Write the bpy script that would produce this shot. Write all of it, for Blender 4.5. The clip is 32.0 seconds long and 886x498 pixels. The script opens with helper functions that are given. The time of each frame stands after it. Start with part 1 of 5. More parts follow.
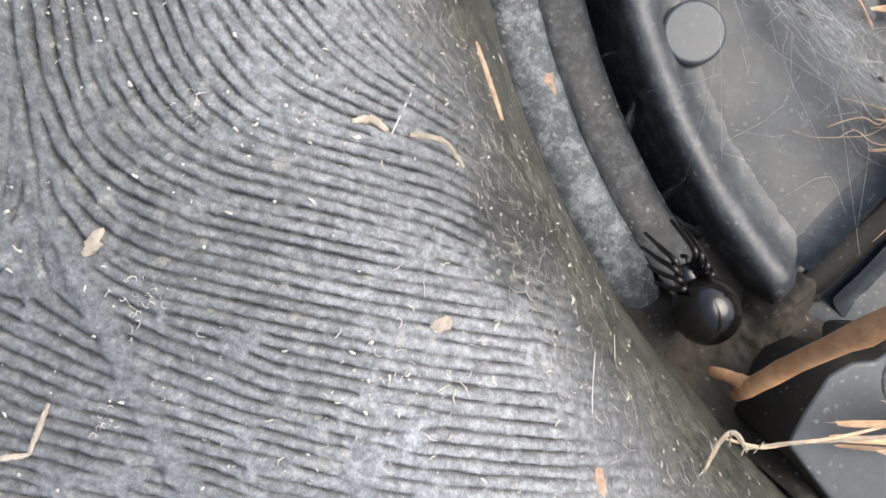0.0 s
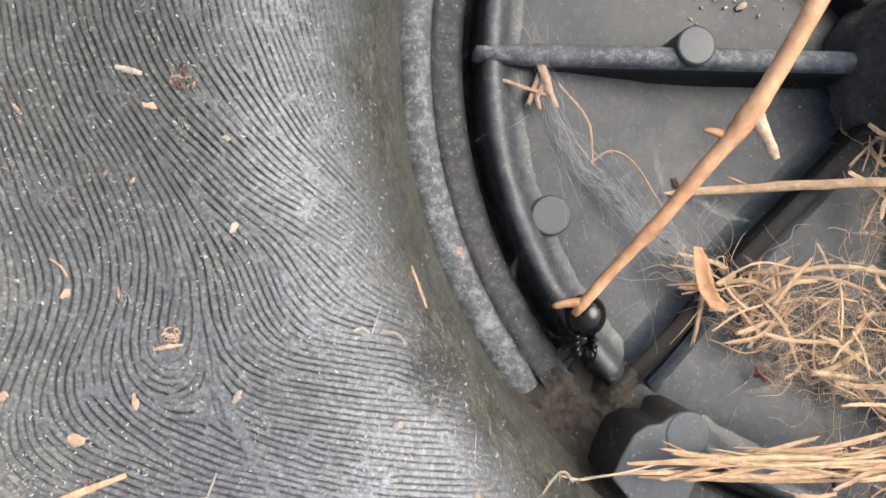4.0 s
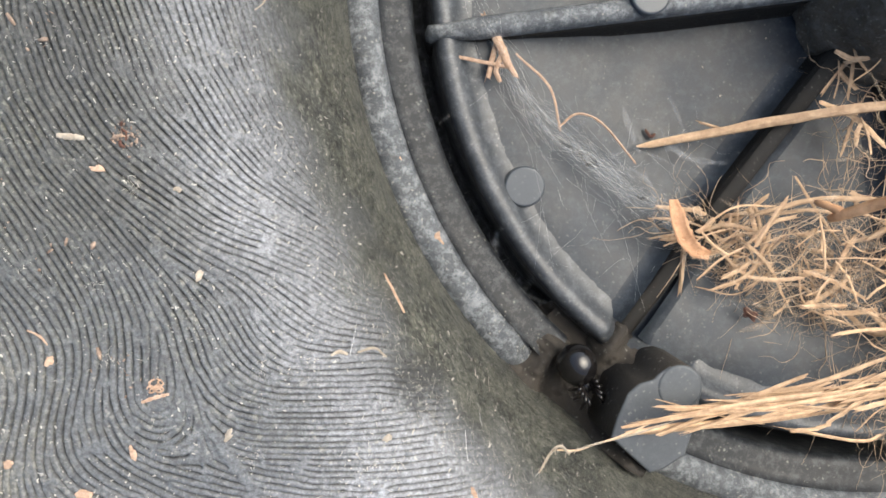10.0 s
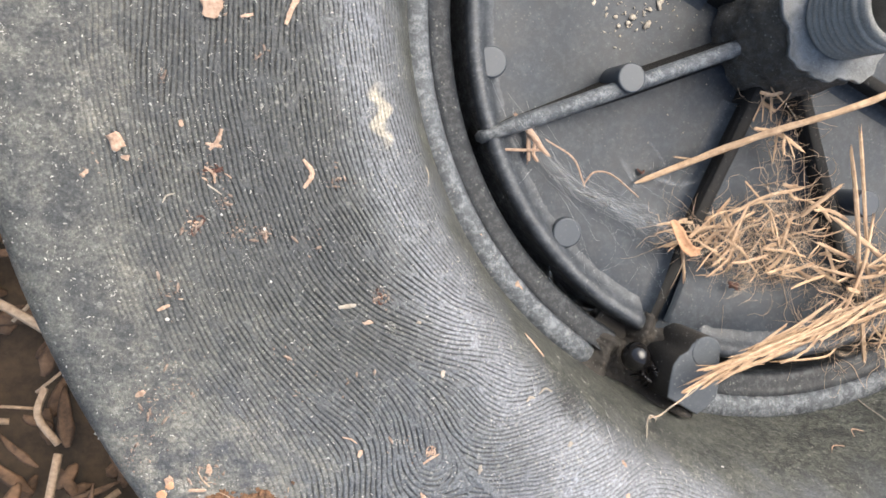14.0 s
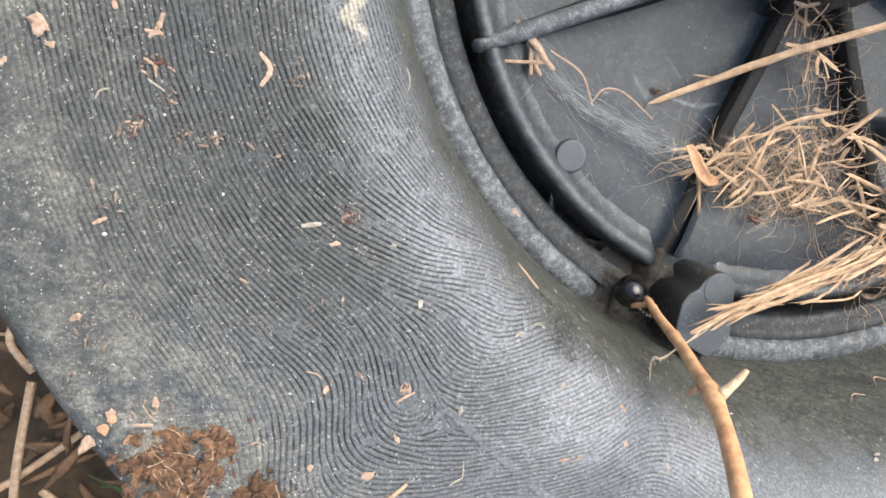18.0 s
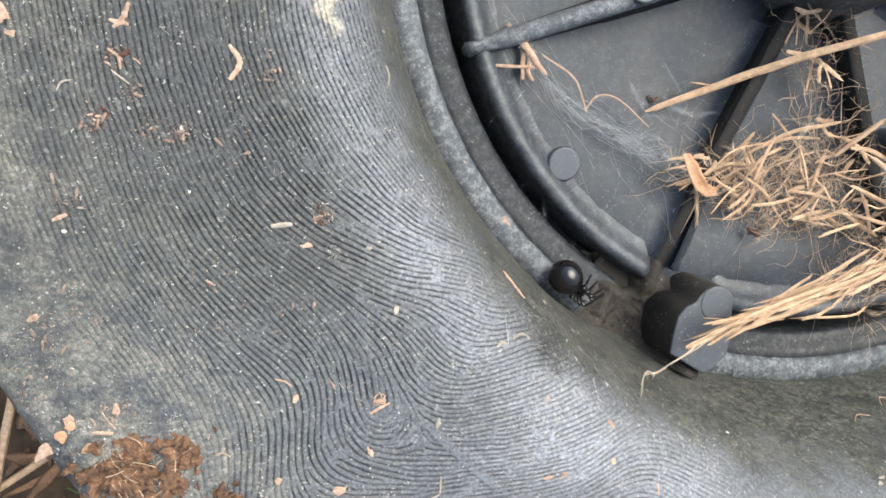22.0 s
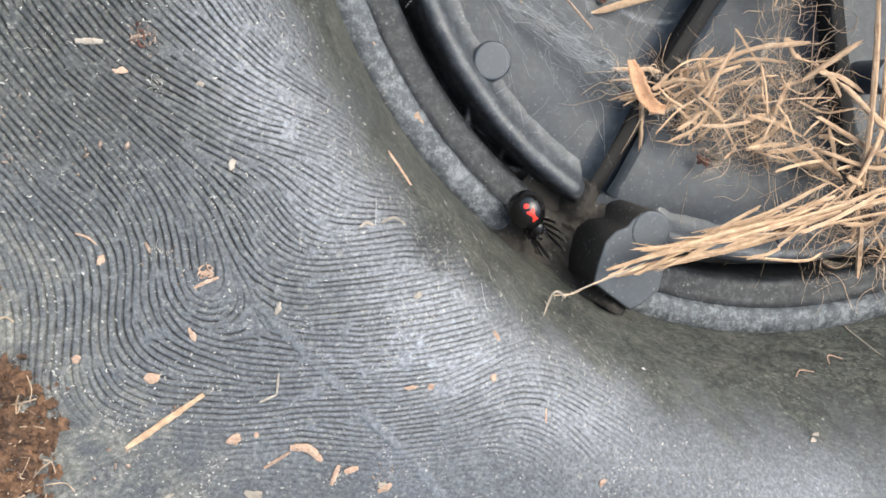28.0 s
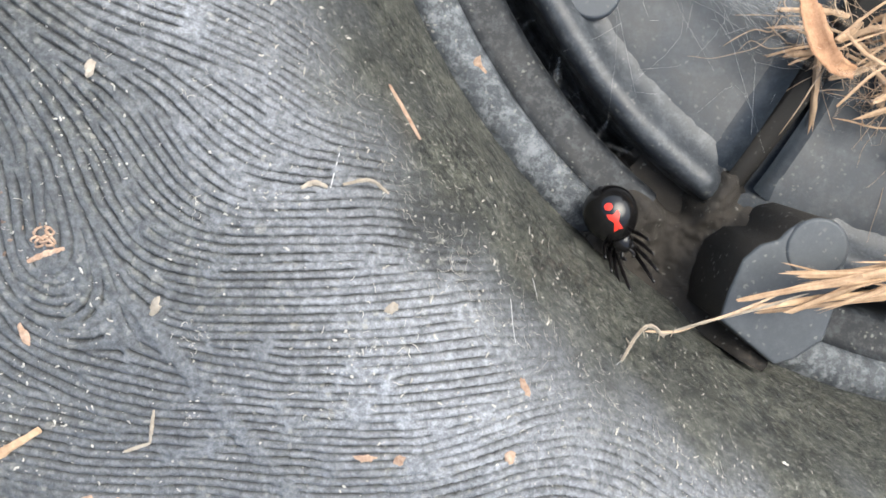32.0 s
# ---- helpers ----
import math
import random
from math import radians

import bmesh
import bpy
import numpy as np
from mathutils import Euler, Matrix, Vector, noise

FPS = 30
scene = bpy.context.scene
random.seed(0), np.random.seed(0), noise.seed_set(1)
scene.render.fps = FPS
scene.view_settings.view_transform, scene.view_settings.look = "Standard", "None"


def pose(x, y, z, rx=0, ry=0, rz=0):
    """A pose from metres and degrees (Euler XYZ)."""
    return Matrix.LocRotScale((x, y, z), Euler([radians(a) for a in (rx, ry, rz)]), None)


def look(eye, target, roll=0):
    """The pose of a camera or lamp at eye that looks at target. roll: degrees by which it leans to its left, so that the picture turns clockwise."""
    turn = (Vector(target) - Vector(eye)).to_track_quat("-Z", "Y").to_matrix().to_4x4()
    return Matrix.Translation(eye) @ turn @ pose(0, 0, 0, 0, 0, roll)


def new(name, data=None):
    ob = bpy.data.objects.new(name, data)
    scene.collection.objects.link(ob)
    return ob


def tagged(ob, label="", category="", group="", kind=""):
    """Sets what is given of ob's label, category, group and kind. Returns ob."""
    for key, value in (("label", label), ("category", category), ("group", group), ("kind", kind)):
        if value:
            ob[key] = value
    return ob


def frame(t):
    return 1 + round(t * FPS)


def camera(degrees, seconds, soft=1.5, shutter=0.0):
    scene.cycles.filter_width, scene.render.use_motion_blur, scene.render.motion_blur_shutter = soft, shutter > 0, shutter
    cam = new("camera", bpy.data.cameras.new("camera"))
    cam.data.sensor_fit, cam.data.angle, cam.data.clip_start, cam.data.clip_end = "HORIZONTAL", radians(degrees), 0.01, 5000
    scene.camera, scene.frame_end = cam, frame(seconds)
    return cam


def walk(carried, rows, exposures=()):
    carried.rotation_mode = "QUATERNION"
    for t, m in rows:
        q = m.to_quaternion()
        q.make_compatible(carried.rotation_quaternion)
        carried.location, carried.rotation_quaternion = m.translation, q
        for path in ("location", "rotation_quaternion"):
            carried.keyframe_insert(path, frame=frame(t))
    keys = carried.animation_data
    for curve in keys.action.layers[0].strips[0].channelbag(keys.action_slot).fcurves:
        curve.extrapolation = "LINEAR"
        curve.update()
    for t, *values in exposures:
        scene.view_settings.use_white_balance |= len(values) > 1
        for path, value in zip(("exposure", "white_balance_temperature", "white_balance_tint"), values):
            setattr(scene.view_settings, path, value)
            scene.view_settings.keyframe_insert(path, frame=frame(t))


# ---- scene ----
# camera and its way
cam = camera(60.06, 32.0, soft=1.6)
PATH = [
    (0, (0.00008, 0.01080, 0.04999), (0.0284, -0.1026, -1.9468), 179.46),
    (0.5, (0.00168, 0.01230, 0.05353), (0.0963, -0.1118, -1.9427), 156.27),
    (1, (-0.00087, 0.02001, 0.07206), (0.1174, -0.0835, -1.9234), 144.37),
    (1.5, (0.00527, 0.02369, 0.11538), (0.1682, -0.0693, -1.8758), 131.79),
    (2, (-0.00534, 0.03156, 0.12769), (0.2076, 0.0485, -1.8609), 98.15),
    (2.5, (-0.00431, 0.03555, 0.12267), (0.1891, 0.0596, -1.8678), 95.60),
    (4.5, (-0.00494, 0.02489, 0.10619), (0.1152, 0.0762, -1.8895), 78.56),
    (5, (-0.00531, 0.02356, 0.10151), (0.1076, 0.0536, -1.8951), 86.91),
    (5.5, (-0.00034, 0.00788, 0.10265), (0.1131, 0.0284, -1.8940), 90.69),
    (6, (-0.00058, 0.00384, 0.10016), (0.1093, 0.0214, -1.8967), 91.44),
    (6.5, (-0.00477, 0.00388, 0.09251), (0.0953, 0.0047, -1.9050), 100.50),
    (7, (0.00043, -0.00083, 0.09282), (0.0962, -0.0144, -1.9048), 109.03),
    (7.5, (-0.00010, 0.00094, 0.09367), (0.1103, -0.0170, -1.9032), 110.31),
    (8, (0.00186, 0.00334, 0.10107), (0.1321, -0.0002, -1.8947), 102.68),
    (8.5, (0.00650, 0.00402, 0.12115), (0.1803, -0.0083, -1.8712), 105.67),
    (9, (-0.00316, 0.00612, 0.13584), (0.1884, -0.0320, -1.8546), 112.98),
    (9.5, (-0.00912, 0.01343, 0.13439), (0.1667, -0.0450, -1.8570), 119.18),
    (10, (0.00121, 0.04131, 0.11291), (0.1257, -0.1063, -1.8777), 143.96),
    (10.5, (-0.00321, 0.03779, 0.10871), (0.1314, -0.1827, -1.8745), 142.68),
    (11, (-0.01742, 0.05434, 0.11720), (0.2074, -0.2315, -1.8495), 132.37),
    (11.5, (-0.03294, 0.06018, 0.12785), (0.2682, -0.2579, -1.8236), 124.34),
    (12, (-0.03897, 0.06160, 0.13824), (0.3071, -0.2629, -1.8047), 120.16),
    (12.5, (-0.05043, 0.07381, 0.13924), (0.3107, -0.2437, -1.8021), 119.67),
    (13, (-0.03908, 0.06989, 0.13737), (0.3152, -0.2053, -1.8117), 118.19),
    (13.5, (-0.03832, 0.08035, 0.15423), (0.3342, -0.1789, -1.7936), 116.54),
    (14, (-0.05794, 0.07764, 0.16047), (0.3544, -0.2047, -1.7761), 116.47),
    (14.5, (-0.05591, 0.08392, 0.15722), (0.3505, -0.2525, -1.7720), 122.52),
    (16.5, (-0.04528, 0.07319, 0.14617), (0.3216, -0.3377, -1.7765), 131.39),
    (17, (-0.04615, 0.07112, 0.14624), (0.3215, -0.3532, -1.7733), 132.26),
    (17.5, (-0.04704, 0.07421, 0.14319), (0.3171, -0.3549, -1.7760), 132.64),
    (18, (-0.04787, 0.06886, 0.14307), (0.3050, -0.3592, -1.7784), 133.22),
    (18.5, (-0.04864, 0.06901, 0.14162), (0.2964, -0.3545, -1.7823), 133.78),
    (19, (-0.05100, 0.06995, 0.13603), (0.2897, -0.3460, -1.7903), 133.86),
    (19.5, (-0.05298, 0.06823, 0.13698), (0.2733, -0.3374, -1.7941), 134.19),
    (20, (-0.04548, 0.05799, 0.13046), (0.2776, -0.3321, -1.8044), 133.30),
    (20.5, (-0.02147, 0.04627, 0.14139), (0.3120, -0.3374, -1.7929), 132.36),
    (21, (-0.03112, 0.05506, 0.13830), (0.3171, -0.3282, -1.7935), 131.15),
    (21.5, (-0.03770, 0.05666, 0.13661), (0.3031, -0.3119, -1.7994), 130.48),
    (22, (-0.04109, 0.06390, 0.13866), (0.2922, -0.3101, -1.7976), 131.74),
    (22.5, (-0.04492, 0.06672, 0.13710), (0.2878, -0.3108, -1.7986), 132.28),
    (23, (-0.04938, 0.06511, 0.13143), (0.2696, -0.3148, -1.8061), 133.64),
    (23.5, (-0.04836, 0.05956, 0.13011), (0.2573, -0.3141, -1.8107), 134.43),
    (24, (-0.02819, 0.03896, 0.12619), (0.2566, -0.3367, -1.8175), 137.41),
    (24.5, (-0.01661, 0.03031, 0.08684), (0.2452, -0.3473, -1.8597), 141.45),
    (26.5, (-0.02402, 0.04182, 0.11915), (0.3066, -0.3712, -1.8096), 139.19),
    (27, (-0.02546, 0.04196, 0.11728), (0.3097, -0.3781, -1.8092), 139.23),
    (27.5, (-0.01923, 0.03988, 0.12088), (0.3031, -0.3717, -1.8096), 139.48),
    (28, (-0.01532, 0.03711, 0.12293), (0.3171, -0.3675, -1.8073), 138.39),
    (28.5, (-0.01185, 0.03323, 0.13700), (0.2925, -0.3504, -1.8021), 140.19),
    (29, (-0.00302, 0.03285, 0.16016), (0.2384, -0.2959, -1.7978), 145.56),
    (29.5, (-0.00158, 0.02759, 0.16714), (0.2443, -0.2424, -1.7992), 138.54),
    (30, (-0.00903, 0.03352, 0.14713), (0.3388, -0.2592, -1.8005), 131.06),
    (30.5, (0.00491, 0.02472, 0.09509), (0.1153, -0.2490, -1.8733), 158.98),
    (31, (0.00746, 0.02084, 0.07264), (-0.0570, -0.2589, -1.9061), -166.09),
    (31.5, (0.01007, 0.02175, 0.07003), (-0.0848, -0.2946, -1.9045), -162.01),
    (32, (0.01030, 0.02313, 0.07412), (-0.0631, -0.3317, -1.8948), -166.90),
]
STOPS = 1.2
walk(cam, [(t, look(eye, target, roll)) for t, eye, target, roll in PATH], exposures=[(0.0, STOPS, 6600, 7), (1.0, STOPS - 0.05, 6850, 7), (5.0, STOPS - 0.08, 6800, 6), (7.5, STOPS - 0.12, 6760, 5), (9.0, STOPS - 0.04, 6740, 5), (10.0, STOPS, 6740, 5), (12.0, STOPS + 0.05, 6620, 6), (14.0, STOPS + 0.1, 6650, 7), (17.0, STOPS, 6450, 5), (24.5, STOPS + 0.05, 6400, 4), (27.0, STOPS - 0.05, 6350, 4), (32.0, STOPS - 0.03, 6350, 4)])

# light: bright overcast sky and a very soft sun
world = bpy.data.worlds.new("overcast_sky")
scene.world = world
world.use_nodes = True
wn = world.node_tree.nodes
sky = wn.new("ShaderNodeTexSky")
sky.sky_type, sky.sun_disc = "NISHITA", False
sky.sun_elevation, sky.sun_rotation = radians(55), radians(50)
sky.air_density, sky.dust_density = 1.0, 4.0
wn["Background"].inputs["Strength"].default_value = 0.15
world.node_tree.links.new(sky.outputs["Color"], wn["Background"].inputs["Color"])
sun = new("sun", bpy.data.lights.new("sun", "SUN"))
sun.data.energy, sun.data.angle, sun.data.color = 1.4, radians(50), (1.0, 0.97, 0.93)
sun.matrix_basis = look((0.75, 0.6, 1.35), (0, 0, 0))

CX, CY = 0.115, 0.099      # axis of the pot
GROUND = -0.16


# ---------------------------------------------------------------- materials
def material(name):
    m = bpy.data.materials.new(name)
    m.use_nodes = True
    nt = m.node_tree
    return m, nt, nt.nodes["Principled BSDF"]


def tex(nt, kind, scale, detail=3.0, rough=0.6, coord="Object"):
    tc = nt.nodes.new("ShaderNodeTexCoord")
    n = nt.nodes.new(kind)
    n.inputs["Scale"].default_value = scale
    if kind == "ShaderNodeTexNoise":
        n.inputs["Detail"].default_value, n.inputs["Roughness"].default_value = detail, rough
    nt.links.new(tc.outputs[coord], n.inputs["Vector"])
    return n.outputs["Fac"] if kind == "ShaderNodeTexNoise" else n.outputs["Distance"]


def ramp(nt, value, *stops):
    r = nt.nodes.new("ShaderNodeValToRGB")
    els = r.color_ramp.elements
    while len(els) < len(stops):
        els.new(0.5)
    for e, (at, col) in zip(els, stops):
        e.position = at
        e.color = (*col, 1) if isinstance(col, tuple) else (col, col, col, 1)
    nt.links.new(value, r.inputs["Fac"])
    return r.outputs["Color"]


def mix(nt, fac, a, b, mode="MIX"):
    n = nt.nodes.new("ShaderNodeMix")
    n.data_type, n.blend_type = "RGBA", mode
    for sock, v in ((n.inputs[0], fac), (n.inputs[6], a), (n.inputs[7], b)):
        if isinstance(v, (int, float)):
            sock.default_value = v
        elif isinstance(v, tuple):
            sock.default_value = (*v, 1)
        else:
            nt.links.new(v, sock)
    return n.outputs[2]


def times(nt, a, b):
    n = nt.nodes.new("ShaderNodeMath")
    n.operation = "MULTIPLY"
    for sock, v in zip(n.inputs, (a, b)):
        if isinstance(v, (int, float)):
            sock.default_value = v
        else:
            nt.links.new(v, sock)
    return n.outputs[0]


def bump(nt, bsdf, height, strength, distance):
    n = nt.nodes.new("ShaderNodeBump")
    n.inputs["Strength"].default_value, n.inputs["Distance"].default_value = strength, distance
    nt.links.new(height, n.inputs["Height"])
    nt.links.new(n.outputs["Normal"], bsdf.inputs["Normal"])


def attribute(nt, name):
    n = nt.nodes.new("ShaderNodeAttribute")
    n.attribute_name = name
    return n.outputs["Fac"]


def dots(nt, scale, size, seed=0.0):
    """Scattered small round marks: 1 inside a mark, 0 outside."""
    tc = nt.nodes.new("ShaderNodeTexCoord")
    n = nt.nodes.new("ShaderNodeTexVoronoi")
    n.inputs["Scale"].default_value = scale
    warp = nt.nodes.new("ShaderNodeVectorMath")
    warp.operation = "ADD"
    wob = nt.nodes.new("ShaderNodeTexNoise")
    wob.inputs["Scale"].default_value = scale * 2.5
    shrink = nt.nodes.new("ShaderNodeVectorMath")
    shrink.operation = "SCALE"
    shrink.inputs["Scale"].default_value = 0.6 / scale
    nt.links.new(tc.outputs["Object"], wob.inputs["Vector"])
    nt.links.new(wob.outputs["Color"], shrink.inputs[0])
    nt.links.new(tc.outputs["Object"], warp.inputs[0])
    nt.links.new(shrink.outputs[0], warp.inputs[1])
    nt.links.new(warp.outputs[0], n.inputs["Vector"])
    near = ramp(nt, n.outputs["Distance"], (size * 0.6, 1.0), (size, 0.0))
    some = ramp(nt, tex(nt, "ShaderNodeTexNoise", scale * 0.22, 3, 0.7), (0.42, 0.0), (0.62, 1.0))
    return times(nt, near, some)


def plastic(name, black, dust, amount, rough, ridged=False, specks=0.5, grainy=0.3, crusty=0.0, shine=0.5):
    """Weathered black plastic under a film of dry dust and fine specks of dirt."""
    m, nt, b = material(name)
    film = ramp(nt, tex(nt, "ShaderNodeTexNoise", 55, 5, 0.65), (0.35, 0.0), (0.7, 1.0))
    grain = ramp(nt, tex(nt, "ShaderNodeTexNoise", 2300, 4, 0.75), (0.36, 0.0), (0.70, 1.0))
    fac = mix(nt, 0.45, film, grain)
    col = mix(nt, times(nt, fac, amount), black, dust)
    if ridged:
        # crests take dust colour; valleys stay dark to paint in their shade
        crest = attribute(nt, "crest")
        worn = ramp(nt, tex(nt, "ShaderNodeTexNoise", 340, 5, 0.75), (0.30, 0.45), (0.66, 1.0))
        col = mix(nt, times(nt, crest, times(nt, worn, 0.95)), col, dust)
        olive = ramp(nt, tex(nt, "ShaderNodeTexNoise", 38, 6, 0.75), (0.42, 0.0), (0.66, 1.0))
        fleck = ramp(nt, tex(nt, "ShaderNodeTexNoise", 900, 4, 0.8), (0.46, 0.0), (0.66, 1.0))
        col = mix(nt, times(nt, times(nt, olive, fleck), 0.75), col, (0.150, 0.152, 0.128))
        # sky reflection on the shoulder painted in as pale bluish colour
        sky_sheen = attribute(nt, "sky_sheen")
        col = mix(nt, times(nt, times(nt, sky_sheen, crest), 0.74), col, (0.288, 0.296, 0.314))
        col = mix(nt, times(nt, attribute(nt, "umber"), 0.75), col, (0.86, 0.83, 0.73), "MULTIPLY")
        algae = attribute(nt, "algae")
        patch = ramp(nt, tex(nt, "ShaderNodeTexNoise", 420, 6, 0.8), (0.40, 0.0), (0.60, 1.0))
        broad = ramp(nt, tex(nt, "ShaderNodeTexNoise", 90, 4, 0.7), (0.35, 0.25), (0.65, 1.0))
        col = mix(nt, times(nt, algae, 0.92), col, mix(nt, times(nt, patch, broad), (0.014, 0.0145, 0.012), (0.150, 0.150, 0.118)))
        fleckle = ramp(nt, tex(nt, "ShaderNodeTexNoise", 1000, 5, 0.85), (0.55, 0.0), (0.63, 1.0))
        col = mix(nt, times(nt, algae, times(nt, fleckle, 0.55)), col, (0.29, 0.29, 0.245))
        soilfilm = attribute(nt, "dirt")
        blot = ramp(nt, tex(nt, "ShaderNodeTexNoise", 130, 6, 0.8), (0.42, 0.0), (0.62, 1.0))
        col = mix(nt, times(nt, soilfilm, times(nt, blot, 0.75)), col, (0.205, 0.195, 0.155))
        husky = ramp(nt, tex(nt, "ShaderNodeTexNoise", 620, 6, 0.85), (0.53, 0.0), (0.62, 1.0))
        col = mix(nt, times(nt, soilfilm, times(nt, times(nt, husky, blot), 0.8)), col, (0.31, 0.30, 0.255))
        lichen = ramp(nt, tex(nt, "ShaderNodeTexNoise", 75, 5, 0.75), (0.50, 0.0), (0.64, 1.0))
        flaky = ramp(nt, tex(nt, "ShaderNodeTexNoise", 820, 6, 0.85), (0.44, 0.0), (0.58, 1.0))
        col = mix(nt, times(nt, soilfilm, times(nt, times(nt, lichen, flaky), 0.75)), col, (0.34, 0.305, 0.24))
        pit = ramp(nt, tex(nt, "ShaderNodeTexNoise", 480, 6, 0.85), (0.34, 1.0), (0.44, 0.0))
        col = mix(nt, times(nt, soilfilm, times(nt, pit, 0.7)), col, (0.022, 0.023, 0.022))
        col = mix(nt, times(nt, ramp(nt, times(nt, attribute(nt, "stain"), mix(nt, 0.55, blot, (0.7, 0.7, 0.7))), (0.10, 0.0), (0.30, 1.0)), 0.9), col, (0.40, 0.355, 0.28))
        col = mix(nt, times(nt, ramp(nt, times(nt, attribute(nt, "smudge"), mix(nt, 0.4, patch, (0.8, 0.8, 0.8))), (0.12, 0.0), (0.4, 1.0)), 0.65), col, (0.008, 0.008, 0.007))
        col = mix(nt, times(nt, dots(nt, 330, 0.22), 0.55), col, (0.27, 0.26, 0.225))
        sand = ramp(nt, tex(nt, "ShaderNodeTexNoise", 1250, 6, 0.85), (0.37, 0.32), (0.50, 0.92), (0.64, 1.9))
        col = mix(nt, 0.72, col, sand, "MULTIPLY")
    if crusty:
        crust = ramp(nt, tex(nt, "ShaderNodeTexNoise", 380, 6, 0.8), (0.47, 0.0), (0.62, 1.0))
        col = mix(nt, times(nt, crust, crusty), col, (0.33, 0.345, 0.355))
        scab = ramp(nt, tex(nt, "ShaderNodeTexNoise", 210, 5, 0.8), (0.55, 0.0), (0.66, 1.0))
        col = mix(nt, times(nt, scab, crusty * 0.9), col, (0.035, 0.034, 0.030))
    col = mix(nt, times(nt, dots(nt, 700, 0.24), specks), col, (0.32, 0.31, 0.27))
    nt.links.new(col, b.inputs["Base Color"])
    b.inputs["Specular IOR Level"].default_value = shine
    nt.links.new(ramp(nt, fac, (0.0, rough - 0.1), (1.0, rough + 0.18)), b.inputs["Roughness"])
    if ridged:
        rough_skin = ramp(nt, tex(nt, "ShaderNodeTexNoise", 950, 6, 0.85), (0.3, 0.0), (0.7, 1.0))
        bump(nt, b, rough_skin, 0.5, 0.0003)
    else:
        bump(nt, b, grain, grainy, 0.0002)
    return m


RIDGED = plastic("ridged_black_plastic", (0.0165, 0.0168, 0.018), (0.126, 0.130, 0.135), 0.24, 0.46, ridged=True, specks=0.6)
SMOOTH = plastic("smooth_grey_black_plastic", (0.0055, 0.0080, 0.0110), (0.026, 0.0360, 0.049), 0.85, 0.46, specks=0.2, grainy=0.08, crusty=0.06, shine=0.42)
RINGED = plastic("dusty_black_plastic", (0.022, 0.025, 0.028), (0.150, 0.164, 0.178), 0.75, 0.45, specks=0.75, grainy=0.5, crusty=0.5)
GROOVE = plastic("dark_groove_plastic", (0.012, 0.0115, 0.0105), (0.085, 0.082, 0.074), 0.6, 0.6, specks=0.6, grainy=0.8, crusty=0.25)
COLLAR = plastic("brown_dirty_collar", (0.030, 0.025, 0.019), (0.150, 0.128, 0.098), 0.9, 0.75, specks=0.8, grainy=1.0, crusty=0.15)
TUBE = plastic("dusty_drain_plastic", (0.10, 0.096, 0.086), (0.40, 0.38, 0.34), 0.85, 0.6, specks=0.6, grainy=0.6)
WASHER = plastic("speckled_grey_washer", (0.075, 0.077, 0.075), (0.34, 0.34, 0.33), 0.8, 0.5, specks=0.9, grainy=0.5, crusty=0.3)
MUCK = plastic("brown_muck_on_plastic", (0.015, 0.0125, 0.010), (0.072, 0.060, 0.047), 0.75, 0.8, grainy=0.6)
# brown dirt, darkened further to paint the shade on the ribs' flanks
RIB_DIRT_SHADE = plastic("black_brown_rib_dirt_and_shade", (0.006, 0.0055, 0.005), (0.030, 0.026, 0.021), 0.7, 0.7, specks=0.2, grainy=0.4, shine=0.3)
LIP = plastic("lip_grey_plastic", (0.017, 0.020, 0.024), (0.074, 0.082, 0.092), 0.65, 0.42, specks=0.3, grainy=0.15, crusty=0.14)
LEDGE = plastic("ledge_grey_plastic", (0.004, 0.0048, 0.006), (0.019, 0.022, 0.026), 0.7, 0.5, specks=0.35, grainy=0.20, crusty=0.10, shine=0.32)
PLATE = plastic("grey_plate_plastic", (0.046, 0.052, 0.058), (0.080, 0.088, 0.097), 0.7, 0.45, specks=0.35, grainy=0.06, crusty=0.04)
BOSS = plastic("clean_grey_plastic", (0.042, 0.049, 0.057), (0.074, 0.083, 0.094), 0.7, 0.42, specks=0.2, grainy=0.06)


def organic(name, dark, light, scale, rough=0.75, bumpy=0.4, stretch=None):
    m, nt, b = material(name)
    info = nt.nodes.new("ShaderNodeObjectInfo")
    isl = nt.nodes.new("ShaderNodeNewGeometry")
    n = ramp(nt, tex(nt, "ShaderNodeTexNoise", scale, 5, 0.7), (0.3, 0.0), (0.7, 1.0))
    col = mix(nt, n, dark, light)
    vary = nt.nodes.new("ShaderNodeMath")
    vary.operation = "ADD"
    nt.links.new(info.outputs["Random"], vary.inputs[0])
    nt.links.new(isl.outputs["Random Per Island"], vary.inputs[1])
    col = mix(nt, 0.55, col, ramp(nt, times(nt, vary.outputs[0], 0.5), (0.15, 0.35), (0.85, 1.0)), "MULTIPLY")
    col = mix(nt, attribute(nt, "strip"), col, (0.42, 0.36, 0.30), "MULTIPLY")
    nt.links.new(col, b.inputs["Base Color"])
    b.inputs["Roughness"].default_value = rough
    bump(nt, b, n, bumpy, 0.0004)
    return m


